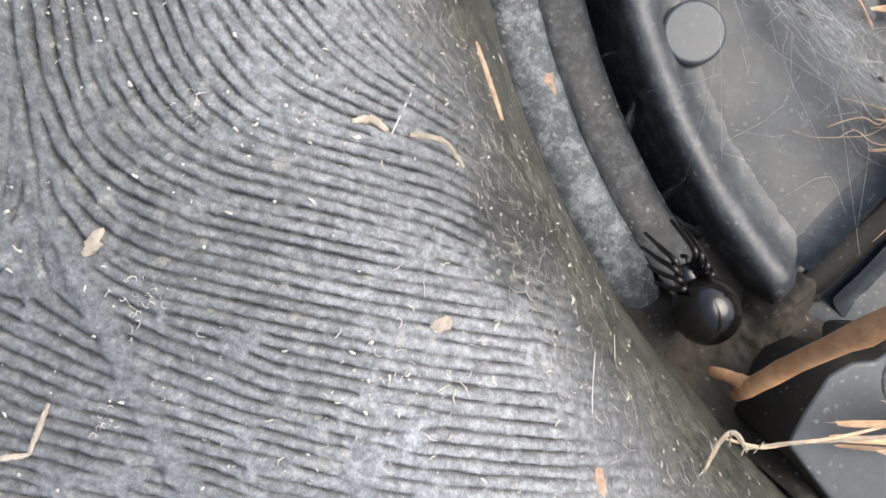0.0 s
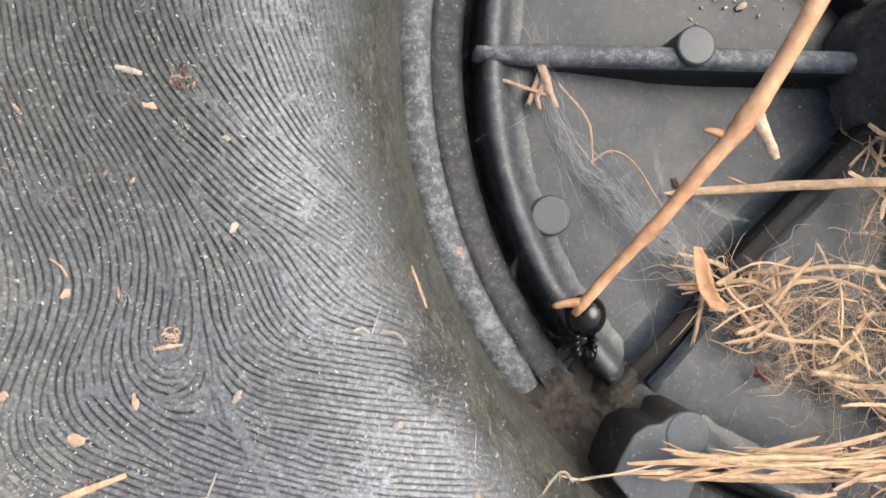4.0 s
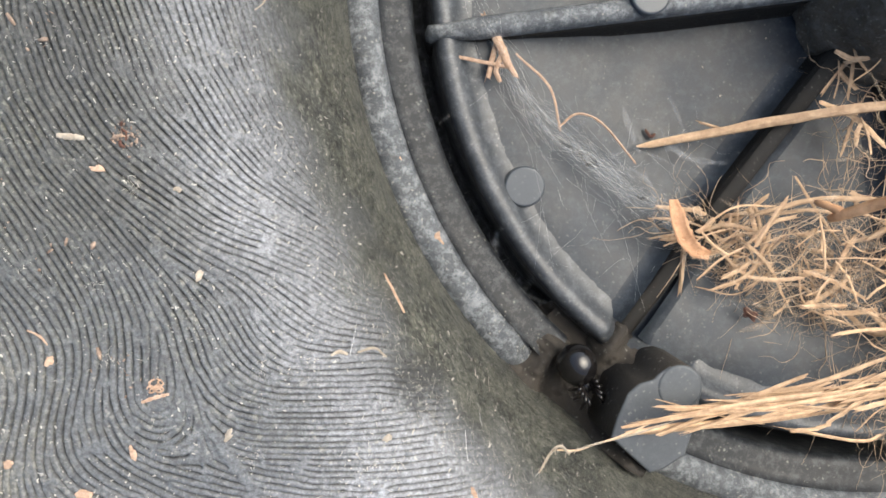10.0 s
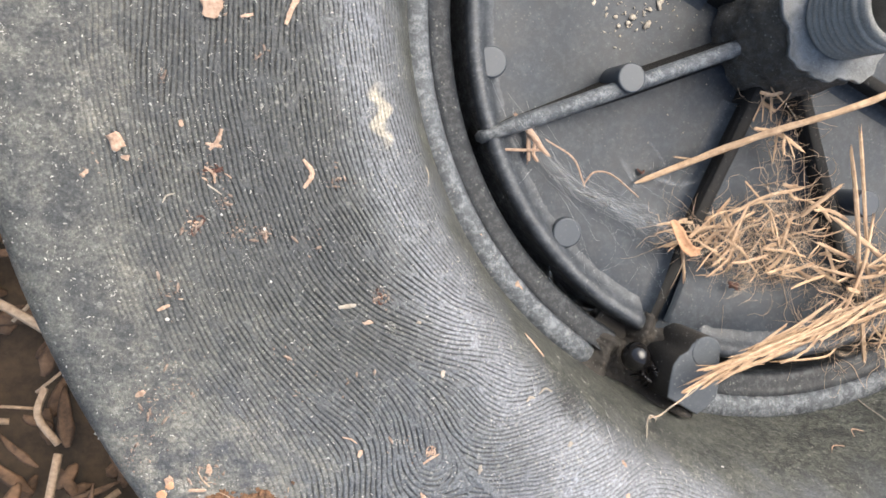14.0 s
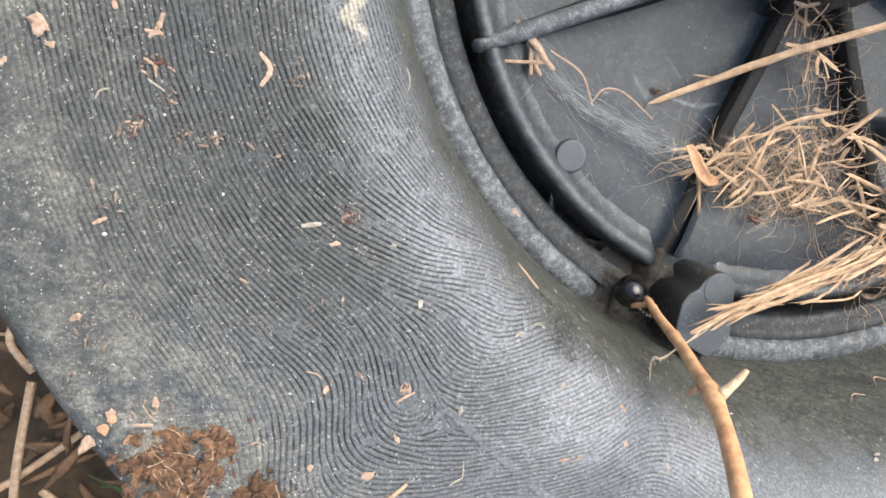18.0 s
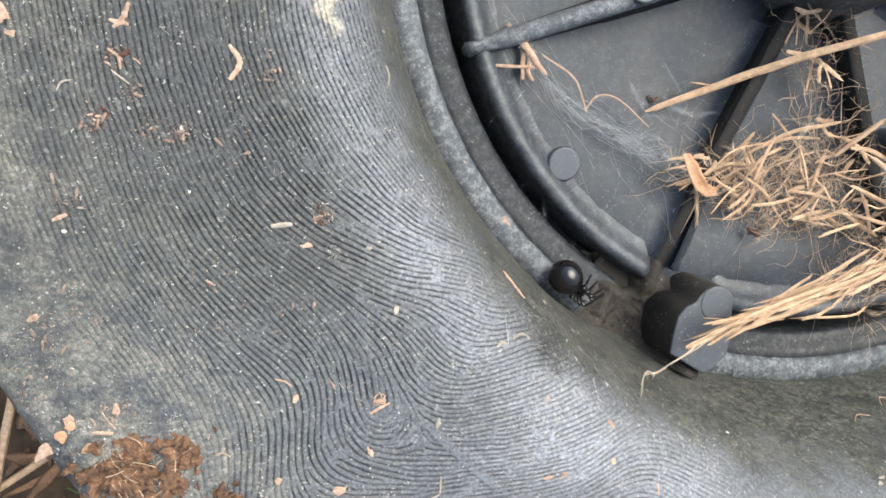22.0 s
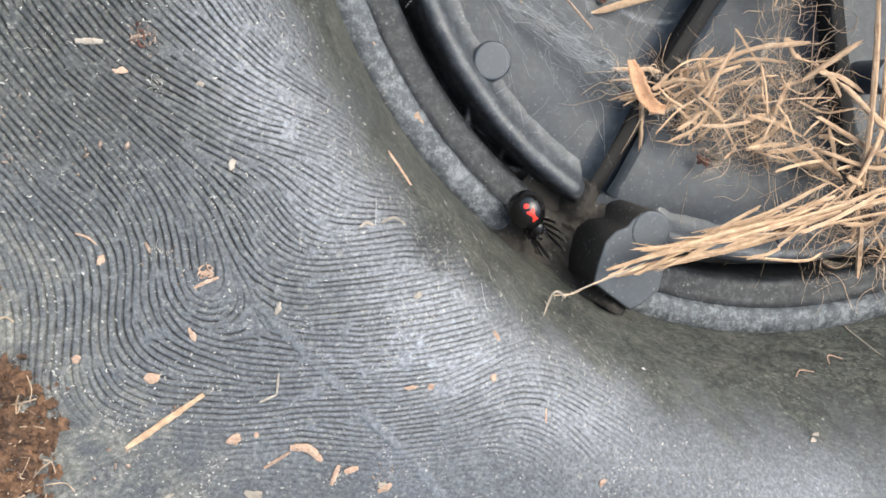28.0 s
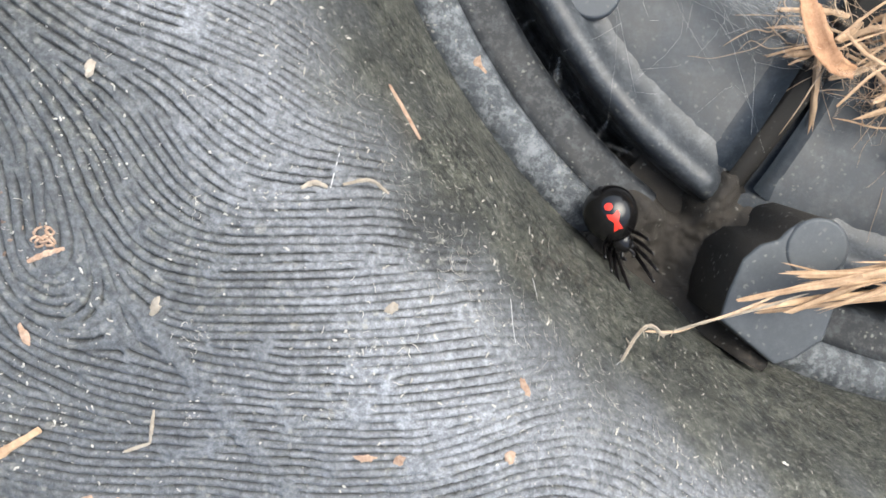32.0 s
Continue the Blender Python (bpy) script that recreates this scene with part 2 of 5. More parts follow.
STRAW = organic("dry_straw", (0.41, 0.255, 0.145), (0.76, 0.525, 0.325), 420)
FIBRE = organic("dry_fibre", (0.36, 0.24, 0.145), (0.69, 0.51, 0.35), 700)
WOODCHIP = organic("wood_chip", (0.34, 0.20, 0.125), (0.64, 0.455, 0.325), 1100)
LEAF = organic("dry_orange_leaf", (0.36, 0.18, 0.09), (0.66, 0.38, 0.215), 500)
PALE = organic("pale_husk", (0.29, 0.24, 0.18), (0.52, 0.45, 0.36), 600)
STICK = organic("peeled_stick", (0.40, 0.19, 0.088), (0.80, 0.46, 0.245), 200, 0.5)
SOIL = organic("reddish_soil", (0.018, 0.009, 0.005), (0.29, 0.155, 0.082), 520, 0.95, 1.0)
DARKRED = organic("dark_red_husk", (0.05, 0.017, 0.010), (0.15, 0.066, 0.042), 700)
HUSKS = organic("mixed_husk_crumbs", (0.11, 0.055, 0.036), (0.50, 0.38, 0.29), 900)
DUST = organic("pale_plant_dust", (0.42, 0.39, 0.33), (0.74, 0.70, 0.62), 600)
WEB = organic("spider_silk", (0.5, 0.5, 0.48), (0.8, 0.8, 0.78), 300, 0.5, 0.0)
def haze(name, colour, thick):
    """Fine silk or fuzz, seen through."""
    m, nt, b = material(name)
    b.inputs["Base Color"].default_value = (*colour, 1)
    b.inputs["Roughness"].default_value = 0.8
    n = ramp(nt, tex(nt, "ShaderNodeTexNoise", 900, 5, 0.8), (0.40, 0.0), (0.72, 1.0))
    nt.links.new(times(nt, n, thick), b.inputs["Alpha"])
    return m


SILK_HAZE = haze("fine_silk_haze", (0.66, 0.67, 0.67), 0.11)
STRAW_HAZE = haze("fine_straw_fuzz", (0.70, 0.54, 0.38), 0.26)
BARK = organic("brown_bark", (0.06, 0.032, 0.015), (0.30, 0.165, 0.085), 150, 0.85)
GRASS = organic("grass_blade", (0.03, 0.06, 0.012), (0.10, 0.16, 0.04), 90, 0.6)
EARTH = organic("dark_earth", (0.030, 0.019, 0.010), (0.13, 0.082, 0.043), 60, 0.95, 1.0)


def gloss(name, colour, rough):
    m, nt, b = material(name)
    n = tex(nt, "ShaderNodeTexNoise", 1800, 3, 0.6)
    nt.links.new(mix(nt, n, colour, tuple(c * 1.6 + 0.002 for c in colour)), b.inputs["Base Color"])
    b.inputs["Roughness"].default_value = rough
    bump(nt, b, n, 0.06, 0.0002)
    return m


SPIDER = gloss("glossy_black_cuticle", (0.004, 0.0035, 0.0035), 0.16)
LEG = gloss("black_leg_cuticle", (0.006, 0.005, 0.005), 0.3)
RED = gloss("red_marking", (0.55, 0.025, 0.012), 0.35)


# ---------------------------------------------------------------- mesh helpers
def link(name, verts, faces, mat, parent=None, label="", smooth=True):
    me = bpy.data.meshes.new(name)
    me.from_pydata([tuple(v) for v in verts], [], faces)
    me.update()
    if smooth:
        me.polygons.foreach_set("use_smooth", [True] * len(me.polygons))
    me.materials.append(mat)
    ob = new(name, me)
    if parent is not None:
        ob.parent = parent
        if parent.parent is None and parent.type == "EMPTY" and "local" not in parent:
            ob.location = -parent.location
    if label:
        ob["label"] = label
    return ob


def part(name, bm, mat, parent, label=""):
    bmesh.ops.recalc_face_normals(bm, faces=bm.faces)
    bm.verts.index_update()
    v = [x.co.copy() for x in bm.verts]
    f = [[x.index for x in p.verts] for p in bm.faces]
    bm.free()
    return link(name, v, f, mat, parent, label)


def thing(name, at, label, category, group="", local=False):
    e = new(name)
    e.empty_display_size = 0.01
    e.location = at
    if local:
        e["local"] = True
    return tagged(e, label, category, group)


def revolve(profile, a0, a1, n, closed_ends=False):
    """Verts and faces of a profile of (r, z) turned about the pot's axis from a0 to a1 degrees."""
    verts, faces, k = [], [], len(profile)
    full = abs(a1 - a0) >= 360
    cols = n if full else n + 1
    for i in range(cols):
        a = radians(a0 + (a1 - a0) * i / n)
        c, s = math.cos(a), math.sin(a)
        verts += [(CX + r * c, CY + r * s, z) for r, z in profile]
    for i in range(n):
        j = (i + 1) % cols
        for p in range(k - 1):
            faces.append((i * k + p, j * k + p, j * k + p + 1, i * k + p + 1))
    if closed_ends and not full:
        faces.append(tuple(range(k)))
        faces.append(tuple(range((cols - 1) * k, cols * k))[::-1])
    return verts, faces


def spline(pts, n):
    """Catmull-Rom through the points."""
    p = [Vector(pts[0]) * 2 - Vector(pts[1])] + [Vector(q) for q in pts] + [Vector(pts[-1]) * 2 - Vector(pts[-2])]
    out = []
    for i in range(1, len(p) - 2):
        for k in range(n):
            t = k / n
            a, b, c, d = p[i - 1], p[i], p[i + 1], p[i + 2]
            out.append(0.5 * (2 * b + (c - a) * t + (2 * a - 5 * b + 4 * c - d) * t * t + (3 * b - a - 3 * c + d) * t ** 3))
    return out + [p[-2]]


def tube(pts, radii, sides=6, flat=1.0, verts=None, faces=None, jitter=0.0, rng=None):
    """A tube along points; radii per point; flat squeezes it into a blade. Appends to verts and faces."""
    verts = [] if verts is None else verts
    faces = [] if faces is None else faces
    base, n = len(verts), len(pts)
    up = Vector((0, 0, 1))
    side = None
    for i, p in enumerate(pts):
        d = (pts[min(i + 1, n - 1)] - pts[max(i - 1, 0)])
        d = d.normalized() if d.length > 1e-9 else Vector((1, 0, 0))
        s = d.cross(up)
        if s.length < 0.2:
            s = d.cross(Vector((0, 1, 0)))
        s.normalize()
        if side is not None and s.dot(side) < 0:
            s = -s
        side = s
        u = s.cross(d)
        for k in range(sides):
            a = 2 * math.pi * k / sides
            r = radii[i] * (1 + (rng.uniform(-jitter, jitter) if rng else 0))
            verts.append(p + s * (math.cos(a) * r) + u * (math.sin(a) * r * flat))
    for i in range(n - 1):
        for k in range(sides):
            a, b = base + i * sides + k, base + i * sides + (k + 1) % sides
            faces.append((a, b, b + sides, a + sides))
    faces.append(tuple(base + k for k in range(sides))[::-1])
    faces.append(tuple(base + (n - 1) * sides + k for k in range(sides)))
    return verts, faces


def surface_z(r):
    return float(np.interp(r, PROFILE[:, 0], PROFILE[:, 1]))


def on_top(x, y, lift=0.0):
    return Vector((x, y, surface_z(math.hypot(x - CX, y - CY)) + lift))


# smooth section of the shoulder, from the recess's wall out to the edge
_knots = [(0.1285, -0.0640), (0.1297, -0.0575), (0.1316, -0.0450), (0.1347, -0.0290), (0.1387, -0.0165), (0.1440, -0.0082), (0.1505, -0.0036),
          (0.1580, -0.0011), (0.1680, -0.0001), (0.1800, 0.0), (0.2000, 0.0), (0.2180, -0.0004), (0.2240, -0.0014), (0.2270, -0.0040), (0.2282, -0.0090)]
PROFILE = np.array([(p.x, p.y) for p in spline([Vector((r, z, 0)) for r, z in _knots], 8)])


# ---------------------------------------------------------------- ground
def ground():
    n, size = 150, 420.0
    axis = [math.copysign(abs(k) ** 5, k) * size for k in np.linspace(-1, 1, n)]
    verts, faces = [], []
    for y in axis:
        for x in axis:
            h = 0.006 * noise.noise(Vector((x * 18, y * 18, 0))) + 0.003 * noise.noise(Vector((x * 70, y * 70, 3)))
            verts.append((x - 0.15, y - 0.05, GROUND + h - 0.006))
    for j in range(n - 1):
        for i in range(n - 1):
            a = j * n + i
            faces.append((a, a + 1, a + n + 1, a + n))
    tagged(link("ground", verts, faces, EARTH), "dark damp earth with litter beneath the pot", "ground", kind="structure")


ground()


def litter():
    rng = random.Random(5)
    v, f = [], []
    for i in range(150):
        a, r = radians(rng.uniform(150, 275)), rng.uniform(0.232, 0.42)
        p = Vector((CX + r * math.cos(a), CY + r * math.sin(a), GROUND + rng.uniform(0.0, 0.02)))
        d = Vector((rng.uniform(-1, 1), rng.uniform(-1, 1), rng.uniform(-0.15, 0.25))).normalized() * rng.uniform(0.02, 0.07)
        w = rng.uniform(0.0006, 0.002)
        mid = p + d * 0.5 + Vector((rng.uniform(-1, 1), rng.uniform(-1, 1), 0.3)) * 0.006
        tube(spline([p, mid, p + d], 4), [w] * 9, 5, 0.5, v, f)
    bv, bf = [], []
    for i in range(520):
        a, r = radians(rng.uniform(150, 275)), rng.uniform(0.231, 0.40)
        p = Vector((CX + r * math.cos(a), CY + r * math.sin(a), GROUND + rng.uniform(-0.004, 0.014)))
        d = Vector((rng.uniform(-1, 1), rng.uniform(-1, 1), rng.uniform(-0.2, 0.2))).normalized() * rng.uniform(0.008, 0.03)
        w = rng.uniform(0.0012, 0.0032)
        tube(spline([p, p + d * 0.5 + Vector((0, 0, 0.002)), p + d], 3), [w * q for q in (0.3, 0.8, 1, 1, 0.9, 0.6, 0.2)], 6, 0.2, bv, bf, 0.25, rng)
    tagged(link("bark_litter", bv, bf, BARK), "brown bark flakes and dead leaves on the earth", "bark", kind="stuff")
    tagged(link("straw_litter", v, f, STRAW), "dry straw and stalks lying on the earth", "straw", kind="stuff")
    v, f = [], []
    for i in range(600):
        a, r = radians(rng.uniform(216, 262)), rng.uniform(0.234, 0.40)
        p = Vector((CX + r * math.cos(a), CY + r * math.sin(a), GROUND - 0.004))
        h = rng.uniform(0.03, 0.10)
        lean = Vector((rng.uniform(-1, 1), rng.uniform(-1, 1), 0)) * h * 0.6
        pts = spline([p, p + lean * 0.3 + Vector((0, 0, h * 0.6)), p + lean + Vector((0, 0, h * 0.9))], 4)
        w = rng.uniform(0.001, 0.0022)
        tube(pts, [w * (1 - 0.85 * k / (len(pts) - 1)) for k in range(len(pts))], 4, 0.25, v, f)
    tagged(link("grass", v, f, GRASS), "short green grass growing beside the pot", "grass", kind="stuff")


litter()


# ---------------------------------------------------------------- the pot
pot = thing("plant_pot", (CX, CY, GROUND), "black weathered plastic garden pot lying upside down on earth", "pot")

WX, WY = -0.032, 0.009      # heart of the whorl


def drift(x, y, size, seed):
    """Smooth random field between -1 and 1 with hills of about that size."""
    grid = np.random.RandomState(seed).uniform(-1, 1, (64, 64))
    gx, gy = x / size + 500.3, y / size + 500.7
    ix, iy = np.floor(gx).astype(int), np.floor(gy).astype(int)
    fx, fy = gx - ix, gy - iy
    fx, fy = fx * fx * (3 - 2 * fx), fy * fy * (3 - 2 * fy)
    at = lambda i, j: grid[i % 64, j % 64]
    return (at(ix, iy) * (1 - fx) + at(ix + 1, iy) * fx) * (1 - fy) + (at(ix, iy + 1) * (1 - fx) + at(ix + 1, iy + 1) * fx) * fy


# how the flow lines turn: columns of x, first y, then a turn in degrees every 12.5 mm
FLOW = (
    (-0.0800, 0.0275, 3, 2, -3, -2, -1, 0, -3),
    (-0.0675, 0.0025, -4, -1, 0, 2, 0, -1, -1, -3, -4),
    (-0.0550, -0.0100, 2, -16, -9, 6, 2, 3, -1, 0, -2, -2),
    (-0.0425, -0.0225, 13, 25, -1, -17, 8, 2, 3, 2, 0, -1, -1),
    (-0.0300, -0.0350, -5, -5, 17, 16, -21, 2, 8, 2, 4, 0, 0, 0),
    (-0.0175, -0.0350, -5, -11, -3, 8, 0, 14, 11),
    (-0.0050, -0.0350, -3, -6, -6, -3, -1, 5),
    (0.0075, -0.0350, 1, 0, -5, -11),
    (0.0200, -0.0350, 2, 10, 0),
    (0.0325, -0.0475, -11, -10, -2),
    (0.0450, -0.0475, -14, -9),
    (0.0575, -0.0475, -13, -8),
    (0.0700, -0.0475, -21, -18),
)


# finer turns round the whorl, every 7.5 mm
WHORL = (
    (-0.0725, 0.0150, 1, 1),
    (-0.0650, -0.0075, -9, -10, 2, 0, 1, -1, -1),
    (-0.0575, -0.0150, -2, -12, -12, 9, 5, 0, 2, 3),
    (-0.0500, -0.0150, 3, -12, -14, -9, 14, 13, -1, 3),
    (-0.0425, -0.0150, 4, -8, 2, -20, 0, 11, -4, 7),
    (-0.0350, -0.0150, 3, -3, -15, -15, -2, 2, -1, 10, 5),
    (-0.0275, -0.0150, -2, -15, -14, 26, 0, 20, 10, -4),
    (-0.0200, -0.0150, 2, -4, 6, 43, -13, -18, 22, 0),
    (-0.0125, -0.0150, 4, 2, -10, 3, 26, 0, 10),
    (-0.0050, -0.0225, 5, 2, 2, 5, -8, 8, -1, -4),
    (0.0025, -0.0225, 3, 2, 5, 10, 3, -4, -14),
    (0.0100, -0.0225, 6, 0, 9, 5, -7),
    (0.0175, -0.0225, 5, 4, 4, -12),
    (0.0250, -0.0300, -6, -6, 11, 6),
    (0.0325, -0.0300, 4, -5, -3, -1),
    (0.0400, -0.0300, 8, 4),
)


def flow_angle(x, y):
    """Direction of the mould's flow lines: round the pot above, bent towards the recess below the whorl, round the pot again further on."""
    def level(x, y):
        k = 0.0026
        r = np.hypot(x - CX, y - CY)
        m = k * np.logaddexp(0.93 * (r - 0.146) / k, 1.1 * (0.018 - y + 0.06 * x) / k)
        return -k * np.logaddexp(-m / k, -(r - 0.111) / k)
    h = 2e-4
    a = np.arctan2(level(x + h, y) - level(x - h, y), level(x, y - h) - level(x, y + h))
    for fx, fy, *turn in FLOW:
        for i, c in enumerate(turn):
            a = a + radians(c) * np.exp(-((x - fx) ** 2 + (y - fy - 0.0125 * i) ** 2) / (2 * 0.0105 ** 2))
    for fx, fy, *turn in WHORL:
        for i, c in enumerate(turn):
            a = a + radians(c) * np.exp(-((x - fx) ** 2 + (y - fy - 0.0075 * i) ** 2) / (2 * 0.006 ** 2))
    core, fork = (-0.0324, 0.0077), (-0.0254, -0.0003)
    near = np.exp(-(((x + 0.029) ** 2 + (y - 0.0037) ** 2) / 0.024 ** 2) ** 2)
    a = a + 0.5 * near * ((np.arctan2(y - core[1], x - core[0]) - np.arctan2(y - fork[1], x - fork[0]) + math.pi) % (2 * math.pi) - math.pi)
    return a + radians(2.5) * drift(x, y, 0.011, 1) + radians(2.5) * drift(x, y, 0.003, 2)


def mould_ridges():
    """Ridges grown out of noise along the flow lines, so that they fork, end and waver; returns origin, step and heights."""
    x0, y0, step, nx, ny = -0.0925, -0.1100, 0.0002, 960, 1350
    X, Y = np.meshgrid(x0 + step * np.arange(nx), y0 + step * np.arange(ny))
    turns = 16
    pos = (flow_angle(X, Y) / math.pi * turns) % turns
    lo = np.floor(pos).astype(int) % turns
    fr = pos - np.floor(pos)
    fy, fx = np.meshgrid(np.fft.fftfreq(ny, step), np.fft.rfftfreq(nx, step), indexing="ij")
    left = np.exp(-((X + 0.048) ** 2 + (Y - 0.004) ** 2) / 0.020 ** 2)
    right = smoothstep(-0.026, -0.010, X + 0.4 * Y) * (1 - smoothstep(0.014, 0.030, Y)) * (1 - left)
    brim = (1 - smoothstep(0.1450, 0.1540, np.hypot(X - CX, Y - CY))) * smoothstep(0.010, 0.022, Y)
    right = right * (1 - brim)
    shares = ((0.00104, (1 - left - right) * (1 - brim)), (0.00122, left), (0.00090, right), (0.00084, brim * (1 - left)))
    kernels = {}
    for k in range(turns):
        a = math.pi * k / turns
        ft, fn = fx * math.cos(a) + fy * math.sin(a), -fx * math.sin(a) + fy * math.cos(a)
        w = (lo == k) * (1 - fr) + ((lo + 1) % turns == k) * fr
        for period, share in shares:
            f0, sn, st = 1 / period, period * 0.85, period * 1.9
            g = np.exp(-2 * math.pi ** 2 * (st ** 2 * ft ** 2 + sn ** 2 * (np.abs(fn) - f0) ** 2))
            kernels[k, period] = g.astype(np.float32), (w * share).astype(np.float32)
    v = np.random.RandomState(12).normal(0, 1, X.shape)
    blur = np.exp(-2 * math.pi ** 2 * 0.0016 ** 2 * (fx ** 2 + fy ** 2))
    for turn_no in range(6):
        V = np.fft.rfft2(v)
        out = np.zeros_like(v)
        for g, w in kernels.values():
            out += w * np.fft.irfft2(V * g, s=v.shape)
        local = np.sqrt(np.maximum(np.fft.irfft2(np.fft.rfft2(out * out) * blur, s=v.shape), 0))
        v = np.tanh(1.6 * out / (0.25 * out.std() + 0.75 * local + 1e-9))
    return x0, y0, step, v


def sample_grid(grid, x, y):
    x0, y0, step, v = grid
    gx = np.clip((x - x0) / step, 0, v.shape[1] - 2)
    gy = np.clip((y - y0) / step, 0, v.shape[0] - 2)
    i, j = gx.astype(int), gy.astype(int)
    a, b = gx - i, gy - j
    return (v[j, i] * (1 - a) + v[j, i + 1] * a) * (1 - b) + (v[j + 1, i] * (1 - a) + v[j + 1, i + 1] * a) * b


def smoothstep(a, b, x):
    t = np.clip((x - a) / (b - a), 0, 1)
    return t * t * (3 - 2 * t)


def seam_distance(x, y):
    """Distance from the mould seam that runs through the whorl."""
    y = y * 1e3
    along = -21.55 - 0.783 * y + 0.0024 * y * y + 0.000068 * y ** 3
    return (x - along * 1e-3) * 0.8


def pot_body():
    step = 0.000175
    r0, r1, a0, a1 = 0.1345, 0.2140, radians(166), radians(262)
    nr = int((r1 - r0) / step)
    na = int((a1 - a0) * 0.170 / step)
    R, A = np.meshgrid(np.linspace(r0, r1, nr + 1), np.linspace(a0, a1, na + 1))
    X, Y = CX + R * np.cos(A), CY + R * np.sin(A)
    Z = np.interp(R, PROFILE[:, 0], PROFILE[:, 1])
    ridge = sample_grid(mould_ridges(), X, Y)
    low = 0.020 * smoothstep(0.006, 0.030, -Y)
    fade = smoothstep(0.1355, 0.1435 + 0.003 * smoothstep(0.0, 0.02, 0.012 - Y), R + 0.002 * drift(X, Y, 0.004, 7)) * (1 - smoothstep(0.192 - low, 0.2135 - low, R + 0.005 * drift(X, Y, 0.012, 9) + 0.004 * drift(X, Y, 0.003, 20)))
    fade = fade * smoothstep(0, 0.03, A - a0) * smoothstep(0, 0.03, a1 - A)
    patchy = np.clip(1.0 + 0.18 * drift(X, Y, 0.010, 5) + 0.22 * drift(X, Y, 0.0034, 6) + 0.22 * drift(X, Y, 0.0012, 10), 0.15, 1)
    sd = np.abs(seam_distance(X, Y))
    strip = (1 - smoothstep(0.0005, 0.0013, sd)) * (0.45 + 0.55 * (1 - smoothstep(0.002, 0.012, Y))) * (1 - smoothstep(0.030, 0.045, Y)) * np.clip(0.75 + 0.5 * drift(X, Y, 0.004, 14), 0, 1)
    seam = 1 - strip
    smooth_heart = 1 - 0.6 * np.exp(-((X - WX) ** 2 + (Y - WY - 0.003) ** 2) / 0.0025 ** 2)
    fade = fade * patchy * seam * smooth_heart * (1 - 0.85 * smoothstep(0.019, 0.034, -Y + 0.004 * drift(X, Y, 0.007, 21)))
    uneven = 0.16 * drift(X, Y, 0.0008, 18) + 0.16 * drift(X, Y, 0.0022, 19)
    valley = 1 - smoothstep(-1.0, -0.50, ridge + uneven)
    # tone by ridge height: dust on crests, painted shade in valleys
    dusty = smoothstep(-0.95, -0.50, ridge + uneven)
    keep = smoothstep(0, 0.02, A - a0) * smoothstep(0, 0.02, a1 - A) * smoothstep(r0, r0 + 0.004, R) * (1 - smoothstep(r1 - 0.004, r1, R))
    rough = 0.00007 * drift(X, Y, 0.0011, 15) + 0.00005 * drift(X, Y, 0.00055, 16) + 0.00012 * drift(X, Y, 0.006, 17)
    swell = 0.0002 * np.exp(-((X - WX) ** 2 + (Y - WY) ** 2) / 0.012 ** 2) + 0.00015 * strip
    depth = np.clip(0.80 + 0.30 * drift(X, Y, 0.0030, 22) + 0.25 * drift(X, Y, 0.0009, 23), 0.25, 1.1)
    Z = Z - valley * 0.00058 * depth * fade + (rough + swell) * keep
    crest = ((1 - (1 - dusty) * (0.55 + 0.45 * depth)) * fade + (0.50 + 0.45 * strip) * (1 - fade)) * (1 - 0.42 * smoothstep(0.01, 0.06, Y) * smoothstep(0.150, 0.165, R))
    V = [np.c_[X.ravel(), Y.ravel(), Z.ravel()]]
    CR = [crest.ravel()]
    idx = np.arange((na + 1) * (nr + 1)).reshape(na + 1, nr + 1)
    F = [np.stack([idx[:-1, :-1], idx[:-1, 1:], idx[1:, 1:], idx[1:, :-1]], -1).reshape(-1, 4)]
    base = V[0].shape[0]

    def plain(rs, zs, b0, b1, n):
        nonlocal base
        ang = np.linspace(b0, b1, n + 1)
        RR, AA = np.meshgrid(rs, ang)
        ZZ = np.tile(zs, (n + 1, 1))
        V.append(np.c_[(CX + RR * np.cos(AA)).ravel(), (CY + RR * np.sin(AA)).ravel(), ZZ.ravel()])
        CR.append(np.full(RR.size, 0.35))
        ix = np.arange(RR.size).reshape(RR.shape) + base
        F.append(np.stack([ix[:-1, :-1], ix[:-1, 1:], ix[1:, 1:], ix[1:, :-1]], -1).reshape(-1, 4))
        base += RR.size

    inner = np.linspace(0.1285, r0, 20)
    outer = np.r_[np.linspace(r1, 0.2282, 22)]
    zi = lambda q: np.interp(q, PROFILE[:, 0], PROFILE[:, 1])
    wall_r = np.r_[outer, 0.2284, 0.2310, 0.2345, 0.2390]
    wall_z = np.r_[zi(outer), -0.02, -0.07, -0.12, GROUND - 0.004]
    plain(inner, zi(inner), 0, 2 * math.pi, 360)
    plain(wall_r, wall_z, 0, 2 * math.pi, 360)
    mid = np.linspace(r0, r1, 40)
    plain(mid, zi(mid), a1 - 2 * math.pi, a0, 300)
    V, CR, F = np.concatenate(V), np.concatenate(CR), np.concatenate(F)
    me = bpy.data.meshes.new("body")
    me.vertices.add(len(V))
    me.vertices.foreach_set("co", V.astype(np.float32).ravel())
    me.loops.add(F.size)
    me.loops.foreach_set("vertex_index", F[:, ::1].astype(np.int32).ravel())
    me.polygons.add(len(F))
    me.polygons.foreach_set("loop_start", np.arange(0, F.size, 4, dtype=np.int32))
